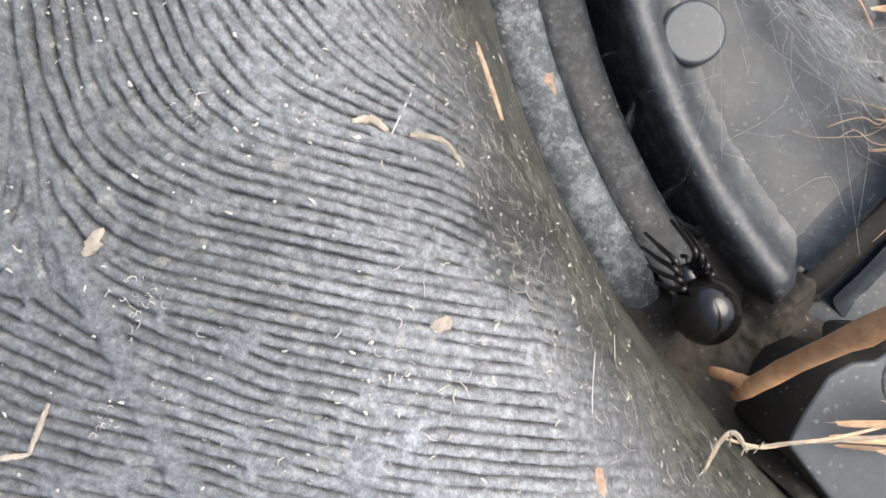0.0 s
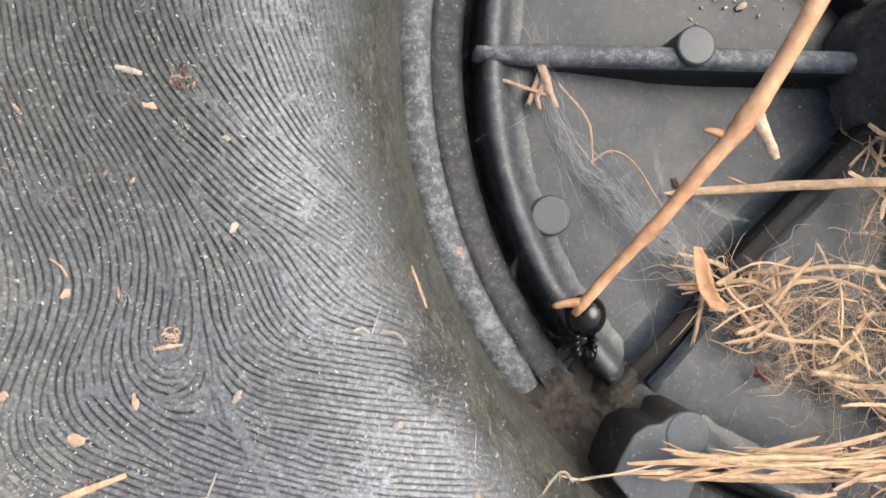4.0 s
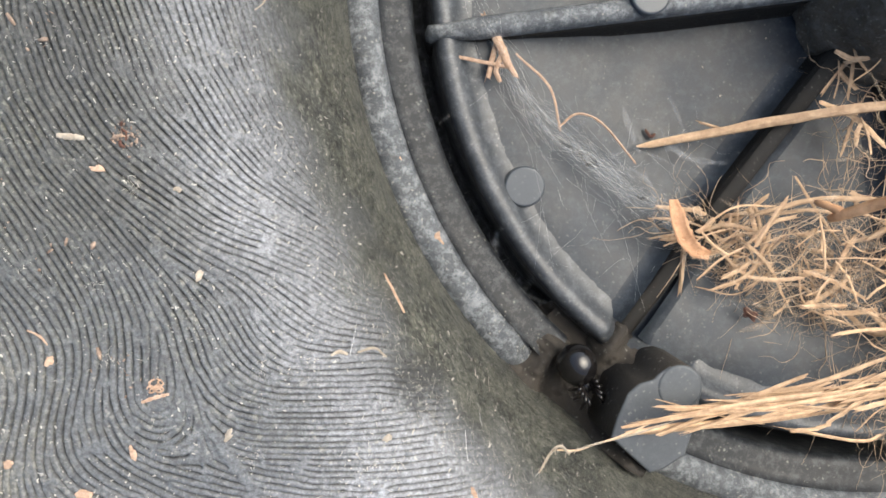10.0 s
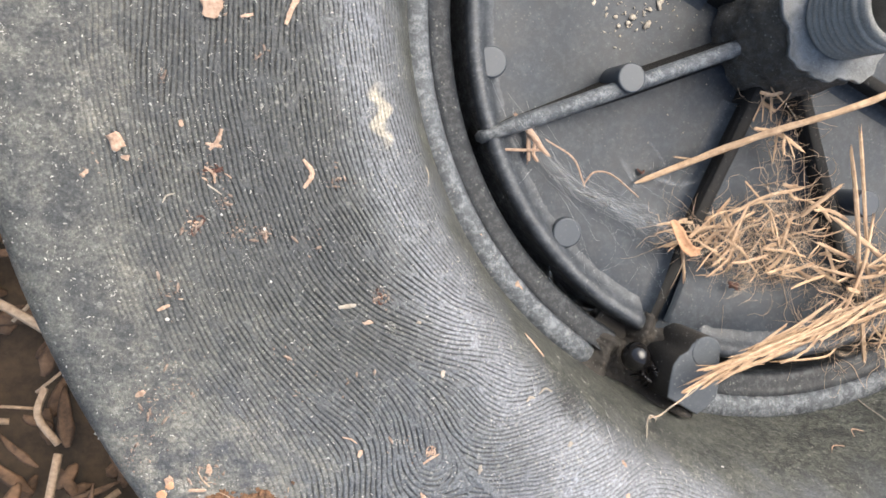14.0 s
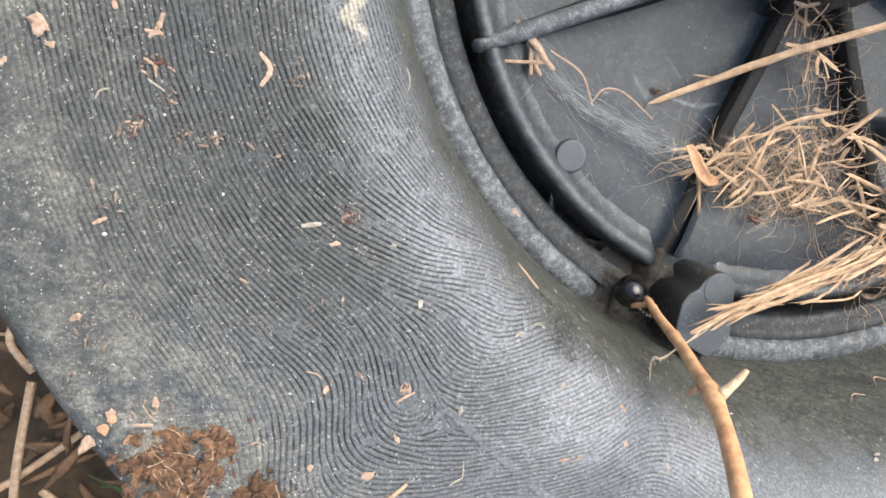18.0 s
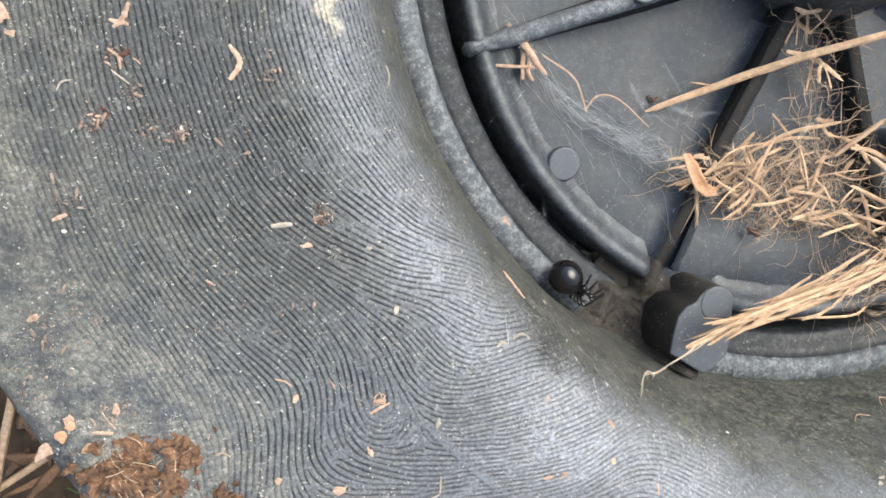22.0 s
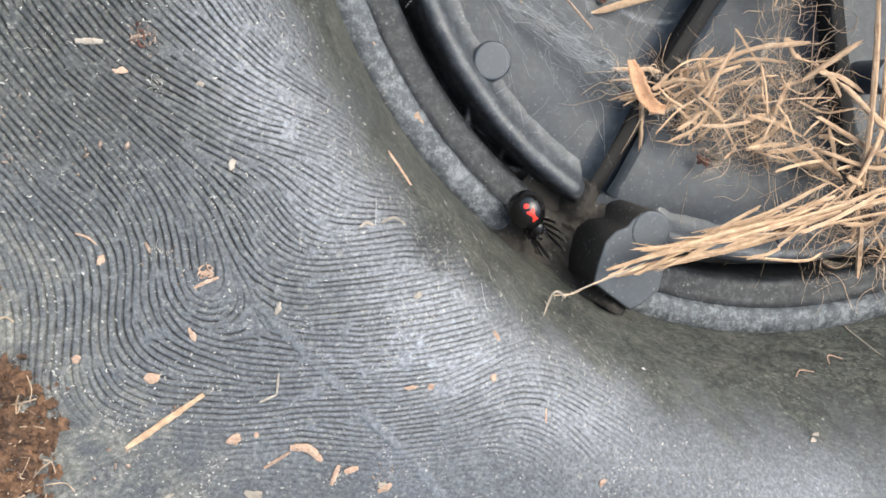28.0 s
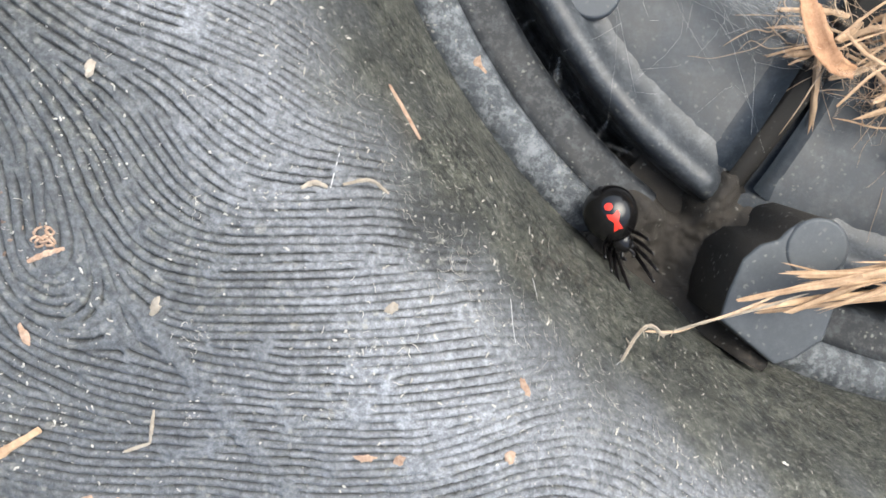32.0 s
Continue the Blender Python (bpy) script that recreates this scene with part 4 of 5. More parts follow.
    ob.data.attributes.new("strip", "FLOAT", "POINT").data.foreach_set("value", tone)
    return tagged(ob, label, category, group)


def ribbon(name, pts, width, curl, label, mat, category, group=""):
    """A thin curled strip with ragged sides."""
    rng = random.Random(len(pts) + int(width * 1e6))
    p = spline([Vector(q) for q in pts], 7)
    n, m = len(p), 6
    top, low = [], []
    for i in range(n):
        d = (p[min(i + 1, n - 1)] - p[max(i - 1, 0)]).normalized()
        s = d.cross(Vector((0, 0, 1))).normalized()
        w = width * (0.45 + 0.6 * math.sin(math.pi * (i + 1.5) / (n + 2))) * rng.uniform(0.9, 1.1)
        for k in range(m):
            u = 2 * k / (m - 1) - 1
            q = p[i] + s * (w * u) + Vector((0, 0, curl * w * (u * u - 0.4)))
            top.append(q)
            low.append(q - Vector((0, 0, 0.00018)))
    v, f = top + low, []
    b = n * m
    for i in range(n - 1):
        for k in range(m - 1):
            a = i * m + k
            f += [(a, a + 1, a + m + 1, a + m), (b + a, b + a + m, b + a + m + 1, b + a + 1)]
        for a, c in ((i * m, 1), (i * m + m - 1, -1)):
            f.append((a, a + m, b + a + m, b + a) if c > 0 else (a, b + a, b + a + m, a + m))
    return tagged(link(name, v, f, mat), label, category, group)


LONG = "long split yellow straw lying across the recess"
straw("straw", [(0.0635, 0.0572, -0.0700), (0.0972, 0.0659, -0.0615), (0.1325, 0.0729, -0.0520), (0.1720, 0.0850, -0.0440)], 0.0011, 0.7, LONG)
straw("straw", [(0.0600, 0.0600, -0.0725), (0.0612, 0.0585, -0.0720), (0.0625, 0.0592, -0.0728)], 0.0004, 1, "short dark splinter of straw", DARKRED)
straw("straw", [(0.0720, 0.0625, -0.0690), (0.0790, 0.0605, -0.0668)], 0.00035, 1, "thin splinter beside a long straw")
BUN = "straw in a bundle that rests on the grey block"
for k, (pts, w) in enumerate((
        ([(0.0530, -0.0052, -0.0400), (0.0640, -0.0042, -0.0430), (0.0850, -0.0012, -0.0435), (0.1025, 0.0032, -0.0440), (0.1300, 0.0100, -0.0430), (0.1600, 0.0180, -0.0390)], 0.0010),
        ([(0.0518, -0.0022, -0.0350), (0.0680, 0.0000, -0.0400), (0.0860, 0.0032, -0.0430), (0.1040, 0.0062, -0.0440)], 0.0010),
        ([(0.0595, -0.0066, -0.0450), (0.0850, -0.0025, -0.0450), (0.1131, 0.0024, -0.0470), (0.1505, 0.0068, -0.0490)], 0.0007),
        ([(0.0576, -0.0030, -0.0420), (0.0944, 0.0033, -0.0440), (0.1383, 0.0096, -0.0450)], 0.0008),
        ([(0.0905, -0.0052, -0.0470), (0.0950, -0.0044, -0.0465), (0.0990, -0.0032, -0.0470)], 0.0008),
        ([(0.0780, 0.0030, -0.0430), (0.0920, 0.0065, -0.0430), (0.1050, 0.0125, -0.0420)], 0.0009),
        ([(0.0900, -0.0050, -0.0480), (0.1080, -0.0075, -0.0500), (0.1140, -0.0060, -0.0510)], 0.0006))):
    straw("straw", pts, w * 0.62, 0.5, BUN, seed=k)
_r = random.Random(14)
for k in range(36):
    t0, ln = _r.uniform(0.02, 0.5), _r.uniform(0.10, 0.34)
    a, b2 = Vector((0.0540, -0.0028, -0.0405)), Vector((0.1500, 0.0142, -0.0430))
    wide = 0.0007 + 0.0014 * t0
    off = lambda: Vector((_r.gauss(0, 0.001), _r.gauss(0, wide), _r.uniform(-0.0010, 0.0008)))
    tilt = Vector((0, _r.gauss(0.0004, 0.0016), 0))
    m = off()
    straw("straw", [a.lerp(b2, t0) + m - tilt, a.lerp(b2, t0 + ln * 0.5) + m + off() * 0.2, a.lerp(b2, min(1, t0 + ln)) + m + tilt], _r.choice((0.00018, 0.00026, 0.0004, 0.0006)), 0.5, BUN, seed=k + 40)
UPR = "straw lying over a rib of the recess"
for k, (pts, w) in enumerate((
        ([(0.1279, 0.0560, -0.0560), (0.1271, 0.0350, -0.0540), (0.1268, 0.0100, -0.0545)], 0.0009),
        ([(0.1199, 0.0368, -0.0565), (0.1310, 0.0250, -0.0530), (0.1430, 0.0115, -0.0510)], 0.0010),
        ([(0.1324, 0.0610, -0.0570), (0.1320, 0.0285, -0.0560)], 0.0007),
        ([(0.1290, 0.0200, -0.0510), (0.1420, 0.0265, -0.0480), (0.1620, 0.0335, -0.0440)], 0.0006),
        ([(0.1128, 0.0384, -0.0610), (0.1222, 0.0461, -0.0560)], 0.0008),
        ([(0.1150, 0.0200, -0.0570), (0.1300, 0.0150, -0.0540), (0.1420, 0.0180, -0.0520)], 0.0006),
        ([(0.1180, 0.0270, -0.0590), (0.1330, 0.0180, -0.0550), (0.1560, 0.0100, -0.0520)], 0.0007),
        ([(0.1210, 0.0060, -0.0540), (0.1280, 0.0200, -0.0530), (0.1330, 0.0340, -0.0540)], 0.0006),
        ([(0.1380, 0.0090, -0.0530), (0.1500, 0.0220, -0.0520), (0.1660, 0.0300, -0.0540)], 0.0008),
        ([(0.1350, -0.0100, -0.0560), (0.1400, 0.0040, -0.0530), (0.1490, 0.0160, -0.0520)], 0.0007),
        ([(0.1280, -0.0020, -0.0550), (0.1290, -0.0130, -0.0560)], 0.0008),
        ([(0.1480, -0.0180, -0.0590), (0.1520, -0.0020, -0.0540)], 0.0006),
        ([(0.0700, 0.0230, -0.0660), (0.0690, 0.0360, -0.0640)], 0.0006),
        ([(0.0860, 0.0420, -0.0620), (0.0980, 0.0460, -0.0610), (0.1100, 0.0470, -0.0600)], 0.0006))):
    straw("straw", pts, w, 0.7, UPR, seed=k)
ribbon("dead_leaf", [(0.0636, 0.0435, -0.0590), (0.0640, 0.0400, -0.0565), (0.0658, 0.0360, -0.0570), (0.0700, 0.0325, -0.0600), (0.0755, 0.0310, -0.0640)], 0.0019, 0.45, "curled orange-brown dry leaf in the straw", LEAF, "leaf")
NEST = "dry straw piece woven into the nest of fibres"
_r = random.Random(52)
for cx, cy, rad, n in ((0.0700, 0.0370, 0.005, 9), (0.0790, 0.0350, 0.006, 12), (0.0860, 0.0340, 0.009, 20), (0.0980, 0.0300, 0.011, 24), (0.1150, 0.0270, 0.013, 24), (0.1040, 0.0775, 0.0035, 8), (0.1080, 0.0640, 0.003, 5), (0.1080, 0.0430, 0.009, 8), (0.1230, 0.0040, 0.012, 12), (0.1430, 0.0050, 0.015, 20), (0.1580, 0.0040, 0.013, 14)):
    for k in range(n):
        an, q = _r.uniform(0, 2 * math.pi), rad * math.sqrt(_r.random())
        p = Vector((cx + q * math.cos(an), cy + q * math.sin(an), -0.0690 + abs(_r.gauss(0, 0.006)) + (0.008 if cy < 0.012 else 0)))
        an = _r.choice((_r.gauss(0.1, 0.5), _r.uniform(0, 3.1)))
        d = Vector((math.cos(an), math.sin(an), _r.gauss(0, 0.12))) * _r.choice((0.0025, 0.004, 0.006, 0.009))
        e = p - d
        e.z, far_end = max(e.z, -0.0725), p + d
        far_end.z = max(far_end.z, -0.0725)
        straw("straw", [e, p + Vector((-d.y, d.x, 0.6 * d.length)) * _r.choice((-0.45, -0.2, -0.1, 0.05, 0.15, 0.3)), far_end], _r.choice((0.0002, 0.00028, 0.00036, 0.0005, 0.0007)), 0.4, NEST, seed=k, sides=7)
TUFT = "small tuft of dry stalk caught in web beside the rim"
for k, (pts, w) in enumerate((
        ([(0.0186, 0.0805, -0.0660), (0.0215, 0.0752, -0.0630), (0.0255, 0.0690, -0.0625)], 0.0008),
        ([(0.0212, 0.0772, -0.0650), (0.0196, 0.0679, -0.0630)], 0.0007),
        ([(0.0203, 0.0790, -0.0642), (0.0236, 0.0716, -0.0624)], 0.0011),
        ([(0.0176, 0.0822, -0.0650), (0.0197, 0.0780, -0.0636)], 0.0006),
        ([(0.0228, 0.0742, -0.0630), (0.0212, 0.0700, -0.0628), (0.0222, 0.0676, -0.0630)], 0.0006),
        ([(0.0124, 0.0722, -0.0640), (0.0233, 0.0706, -0.0625)], 0.0005),
        ([(0.0262, 0.0730, -0.0620), (0.0337, 0.0668, -0.0620), (0.0371, 0.0584, -0.0640)], 0.00035),
        ([(0.0371, 0.0584, -0.0640), (0.0410, 0.0616, -0.0640), (0.0470, 0.0600, -0.0645), (0.0555, 0.0523, -0.0660)], 0.0003))):
    straw("dry_stalk", pts, w, 0.8, TUFT, WOODCHIP, "tuft of dry stalks", "stalk", k)
HANG = "thin pale strand hanging in web from the bundle"
straw("straw", [(0.0352, -0.0062, -0.0290), (0.0390, -0.0064, -0.0300), (0.0426, -0.0056, -0.0315), (0.0480, -0.0042, -0.0330), (0.0560, -0.0020, -0.0370)], 0.00024, 0.8, HANG, FIBRE)
straw("straw", [(0.0378, -0.0066, -0.0296), (0.0440, -0.0052, -0.0318), (0.0520, -0.0040, -0.0350), (0.0600, -0.0030, -0.0400)], 0.0002, 0.8, HANG, PALE)
straw("straw", [(0.0302, -0.0078, -0.0215), (0.0330, -0.0058, -0.0262), (0.0352, -0.0052, -0.0285), (0.0372, -0.0068, -0.0292)], 0.0003, 0.6, "small bent pale straw held in web", PALE)
for k, (x, y) in enumerate(((0.0318, -0.0070), (0.0338, -0.0060), (0.0362, -0.0072), (0.0384, -0.0070))):
    z = -0.0225 - 0.9 * (x - 0.0302)
    straw("straw", [(x, y, z), (x - 0.0008 + 0.0004 * k, y + 0.0012, z + 0.0004)], 0.00009, 0.8, "tiny frayed fibre on a hanging strand", PALE)


def fibres():
    """Tangled fine fibres: the nest in the recess."""
    rng = random.Random(21)
    v, f = [], []
    spots = ((0.0690, 0.0370, 0.006, 30), (0.0819, 0.0345, 0.010, 70), (0.0980, 0.0290, 0.013, 110), (0.1180, 0.0230, 0.014, 110), (0.0930, 0.0230, 0.009, 60), (0.1085, 0.0430, 0.010, 45),
             (0.1208, 0.0010, 0.013, 90), (0.1430, 0.0030, 0.017, 150), (0.1600, 0.0000, 0.016, 120), (0.1534, 0.0200, 0.012, 50), (0.1130, 0.0620, 0.008, 30), (0.1080, 0.0760, 0.006, 25))
    for cx, cy, rad, n in spots:
        for k in range(int(n * 1.7)):
            a, q = rng.uniform(0, 2 * math.pi), rad * 1.15 * math.sqrt(rng.random())
            p = Vector((cx + q * math.cos(a), cy + q * math.sin(a), -0.0715 + abs(rng.gauss(0, 0.006)) + (0.008 if cy < 0.012 else 0)))
            d = Vector((rng.gauss(0.4, 1), rng.gauss(-0.1, 0.9), rng.gauss(0, 0.25))).normalized()
            ln = rng.uniform(0.004, 0.020)
            bent = rng.choice((0.15, 0.5, 0.9, 1.2))
            pts = [p]
            for j in range(5):
                d = (d + Vector((rng.uniform(-1, 1), rng.uniform(-1, 1), rng.uniform(-0.3, 0.3))) * bent).normalized()
                q2 = pts[-1] + d * ln / 5
                q2.z = max(q2.z, -0.0732)
                pts.append(q2)
            w = rng.choice((0.00003, 0.00004, 0.00006, 0.00008, 0.00012, 0.00018))
            sp = spline(pts, 3)
            tube(sp, [w * (1 - 0.6 * abs(2 * j / (len(sp) - 1) - 1)) for j in range(len(sp))], 3, 0.6, v, f)
    hv, hf = [], []
    for cx, cy, rad, n in spots:
        for k in range(n // 9):
            a, q = rng.uniform(0, 2 * math.pi), rad * 0.9 * math.sqrt(rng.random())
            p = Vector((cx + q * math.cos(a), cy + q * math.sin(a), -0.0690 + abs(rng.gauss(0, 0.005)) + (0.008 if cy < 0.012 else 0)))
            a = rng.gauss(0.1, 0.7)
            d = Vector((math.cos(a), math.sin(a), 0)) * rng.uniform(0.003, 0.009)
            w = rng.uniform(0.0003, 0.0011)
            tube(spline([p - d, p + Vector((-d.y, d.x, 0)) * rng.uniform(-0.4, 0.4), p + d], 4), [w * s for s in (0.1, 0.5, 0.8, 1, 1, 1, 0.8, 0.5, 0.1)], 6, 0.5, hv, hf)
    tagged(link("straw_fuzz", hv, hf, STRAW_HAZE), "downy fuzz of shredded straw round the nest", "straw", kind="stuff")
    tagged(link("straw_fibres", v, f, FIBRE), "tangled nest of fine dry straw fibres in the recess", "straw", kind="stuff")


fibres()


def webs():
    rng = random.Random(31)
    v, f = [], []

    def strand(a, b, sag, w):
        a, b = Vector(a), Vector(b)
        off = lambda: Vector((rng.uniform(-1, 1), rng.uniform(-1, 1), -abs(rng.uniform(0, 0.7)))) * sag
        tube(spline([a, a.lerp(b, 0.33) + off(), a.lerp(b, 0.66) + off(), b], 3), [w] * 10, 3, 1.0, v, f)
    line = [Vector(q) for q in ((0.0139, 0.0860, -0.0590), (0.0320, 0.0579, -0.0645), (0.0510, 0.0475, -0.0630), (0.0680, 0.0358, -0.0630))]
    g = lambda s: Vector((rng.gauss(0, s), rng.gauss(0, s), rng.gauss(0, s * 0.5)))
    for k in range(95):
        t0 = rng.uniform(0, 2.6)
        t1 = min(2.99, t0 + rng.uniform(0.15, 1.2))
        at = lambda t: line[int(t)].lerp(line[int(t) + 1], t - int(t))
        s = 0.0012 + 0.0011 * rng.random()
        strand(at(t0) + g(s), at(t1) + g(s * 1.6), 0.0022, rng.choice((0.000007, 0.00001, 0.000014, 0.00002)))
    for k in range(22):
        a = line[int(rng.uniform(0.6, 2.99))] + g(0.006)
        b = Vector((rng.uniform(0.030, 0.110), rng.uniform(0.015, 0.060), -0.0690 + abs(rng.gauss(0, 0.006))))
        strand(a, b, 0.006, rng.choice((0.000008, 0.000012)))
    for k in range(45):
        a = Vector((rng.uniform(0.018, 0.075), rng.uniform(0.016, 0.062), -0.0725 + abs(rng.gauss(0, 0.003))))
        ang = rng.gauss(-0.7, 0.8)
        b = a + Vector((math.cos(ang), math.sin(ang), rng.uniform(-0.2, 0.3))) * rng.uniform(0.004, 0.016)
        b.z = max(b.z, -0.0730)
        strand(a, b, 0.004, rng.choice((0.00001, 0.000014)))
    for k in range(3):
        an, r = radians(rng.uniform(186, 232)), rng.uniform(0.100, 0.128)
        a2 = an + radians(rng.uniform(-5, 5))
        r2 = rng.uniform(0.100, 0.128)
        zz = lambda r: -0.0605 if 0.119 < r < 0.126 else -0.063
        strand((CX + r * math.cos(an), CY + r * math.sin(an), zz(r)), (CX + r2 * math.cos(a2), CY + r2 * math.sin(a2), zz(r2)), 0.001, 0.00002)
    strand((0.0302, -0.0078, -0.0215), (0.0245, -0.0095, -0.0120), 0.0005, 0.00004)
    strand((0.0245, -0.0095, -0.0120), (0.0151, -0.0135, -0.0042), 0.0006, 0.00004)
    strand((0.0175, -0.0120, -0.0070), (0.0150, 0.0020, -0.0120), 0.0008, 0.00005)
    strand((0.0230, -0.0108, -0.0195), (0.0180, 0.0030, -0.0190), 0.0008, 0.00004)
    strand((-0.0047, 0.0149, -0.0060), (-0.0040, 0.0225, -0.0120), 0.0006, 0.00006)
    hv, hf = [], []
    for k in range(110):
        t0 = rng.uniform(0.5, 2.6)
        t1 = min(2.99, t0 + rng.uniform(0.25, 0.9))
        s = rng.choice((0.0004, 0.0007, 0.0014, 0.003))
        p, q = at(t0) + g(s), at(t1) + g(s)
        w = rng.choice((0.00008, 0.00014, 0.00025, 0.0005))
        m = p.lerp(q, 0.5) + g(0.0012)
        tube(spline([p, m, q], 4), [w * u for u in (0.15, 0.5, 0.8, 1, 1, 0.9, 0.7, 0.5, 0.15)], 6, 0.5, hv, hf)
    for k in range(110):
        p = Vector((rng.uniform(0.018, 0.078), rng.uniform(0.014, 0.062), -0.0715 + abs(rng.gauss(0, 0.002))))
        ang = rng.gauss(-0.7, 0.9)
        d = Vector((math.cos(ang), math.sin(ang), 0)) * rng.uniform(0.003, 0.010)
        w = rng.choice((0.00015, 0.0003, 0.0006, 0.0010))
        tube(spline([p - d, p + g(0.0016), p + d], 4), [w * u for u in (0.15, 0.5, 0.8, 1, 1, 0.9, 0.7, 0.5, 0.15)], 6, 0.4, hv, hf)
    tagged(link("web_haze", hv, hf, SILK_HAZE), "hazy film of fine old web over the recess", "cobweb", kind="stuff")
    tagged(link("cobweb", v, f, WEB), "messy white cobweb strands across the recess", "cobweb", kind="stuff")


webs()


# ---------------------------------------------------------------- debris on the shoulder
def sliver(name, a, b, width, label, mat=WOODCHIP, flat=0.5, bend=0.0, category="wood chip", group="debris on the shoulder"):
    a, b = Vector((*a, 0)), Vector((*b, 0))
    side = Vector((-(b - a).y, (b - a).x, 0)) * bend
    pts = [on_top(p.x, p.y, width * flat * 0.8) for p in (a, (a + b) / 2 + side, b)]
    rng = random.Random(int(abs(a.x) * 1e5))
    sp = spline(pts, 9)
    n = len(sp)
    v, f = tube(sp, [width * (0.55 + 0.45 * math.sin(math.pi * (k + 0.6) / (n + 0.2))) * rng.uniform(0.85, 1.12) for k in range(n)], 7, flat, jitter=0.16, rng=rng)
    return tagged(link(name, v, f, mat, smooth=False), label, category, group)


def crumb(name, x, y, size, label, mat=WOODCHIP, category="crumb", group="debris on the shoulder", stretch=1.4, turn=0.0):
    rng = random.Random(int(abs(x * 7 + y * 3) * 1e5))
    c = on_top(x, y, size * 0.16)
    ca, sa = math.cos(turn), math.sin(turn)
    v, f = ball(size * stretch * 0.5, size * 0.5, size * 0.3, (0, 0, 0), 10, 7)
    out = []
    for p in v:
        p = p * (1 + 0.75 * noise.noise(p * (1.7 / size) + Vector((x, y, 0)) * 800) + 0.5 * noise.noise(p * (5 / size) + Vector((y, x, 0)) * 900))
        p.z = min(p.z, size * 0.10 + 0.12 * p.x)
        out.append(Vector((p.x * ca - p.y * sa, p.x * sa + p.y * ca, p.z)) + c)
    return tagged(link(name, out, f, mat, smooth=False), label, category, group)


sliver("wood_chip", (-0.0478, 0.0453), (-0.0440, 0.0452), 0.0005, "short flat pinkish wood chip on the ridges", PALE)
sliver("straw_piece", (-0.0471, -0.0187), (-0.0343, -0.0106), 0.0006, "straight dry straw piece lying on the ridges", STRAW, category="straw")
sliver("wood_shaving", (-0.0343, 0.0073), (-0.0304, 0.0088), 0.00032, "flat pale orange splinter below a heap of curls", WOODCHIP, 0.5, 0.03, group="heap of shavings")


def curl(x, y, size, turns, start, width, label):
    """A thin shaving rolled into an open coil."""
    n = int(9 * turns) + 3
    pts = []
    for k in range(n):
        u = k / (n - 1)
        a, r = start + 6.283 * turns * u, size * (1 - 0.45 * u)
        pts.append(on_top(x + r * math.cos(a), y + 0.8 * r * math.sin(a), 0.0002 + 0.0005 * u + 0.0002 * math.sin(3 * a)))
    v, f = tube(pts, [width * (0.5 + 0.5 * math.sin(math.pi * (k + 0.5) / n)) for k in range(n)], 6, 0.6)
    tagged(link("wood_shaving", v, f, WOODCHIP), label, "wood chip", "heap of shavings")


for x, y, size, turns, start in ((-0.0323, 0.0101, 0.0012, 1.1, 0.3), (-0.0318, 0.0096, 0.0008, 1.3, 2.0), (-0.0330, 0.0095, 0.0008, 0.9, 4.0), (-0.0324, 0.0092, 0.0011, 0.7, 5.2), (-0.0315, 0.0105, 0.0006, 0.8, 1.2)):
    curl(x, y, size, turns, start, 0.00016, "thin orange wood shaving curled in a small heap")
sliver("stem", (-0.0287, -0.0505), (-0.0058, -0.0396), 0.0003, "thin grey dry stem lying on the shoulder", PALE, 0.9, -0.05, "stem")
sliver("bent_chip", (-0.0221, -0.0080), (-0.0227, -0.0117), 0.00022, "thin bent pale splinter", PALE, 0.8)
sliver("bent_chip", (-0.0227, -0.0117), (-0.0255, -0.0128), 0.00022, "thin bent pale splinter", PALE, 0.8)
sliver("curled_chip", (-0.0211, -0.0213), (-0.0160, -0.0243), 0.0008, "curled orange wood shaving", WOODCHIP, 0.45, 0.18)
sliver("curled_chip", (-0.0256, -0.0246), (-0.0211, -0.0222), 0.00035, "thin tail of a curled shaving", WOODCHIP, 0.6)
for a, b, w in (((-0.0146, -0.0290), (-0.0131, -0.0255), 0.0005), ((-0.0122, -0.0268), (-0.0098, -0.0262), 0.0006), ((-0.0066, -0.0312), (-0.0042, -0.0300), 0.0006), ((-0.0112, -0.0365), (-0.0108, -0.0338), 0.0006),
                ((0.0428, -0.0449), (0.0425, -0.0530), 0.0006), ((0.0405, -0.0540), (0.0425, -0.0520), 0.0006), ((0.0252, -0.0205), (0.0248, -0.0228), 0.0002)):
    sliver("wood_chip", a, b, w, "small orange wood chip", WOODCHIP)
for a, b, w, bd in (((-0.0505, 0.0770), (-0.0512, 0.0712), 0.00055, 0.3), ((-0.0655, 0.0850), (-0.0685, 0.0812), 0.0005, 0.1), ((-0.0660, 0.0815), (-0.0690, 0.0825), 0.0004, 0.0), ((-0.0500, 0.1040), (-0.0450, 0.1110), 0.0006, 0.05),
                    ((-0.0585, 0.1062), (-0.0560, 0.1064), 0.0004, 0.0), ((-0.0835, 0.0508), (-0.0810, 0.0515), 0.0004, 0.0), ((-0.0700, 0.0780), (-0.0685, 0.0745), 0.0003, 0.2), ((-0.0510, 0.0170), (-0.0480, 0.0150), 0.0002, 0.1)):
    sliver("wood_chip", a, b, w, "narrow curved wood chip on the ridges", WOODCHIP, 0.5, bd)
crumb("leaf_flake", -0.0854, 0.0851, 0.0030, "flat pale brown leaf flake", WOODCHIP, "flake", stretch=1.3, turn=1.8)
crumb("leaf_flake", -0.0637, 0.1083, 0.0032, "flat pale brown leaf flake", WOODCHIP, "flake", stretch=1.2, turn=1.2)
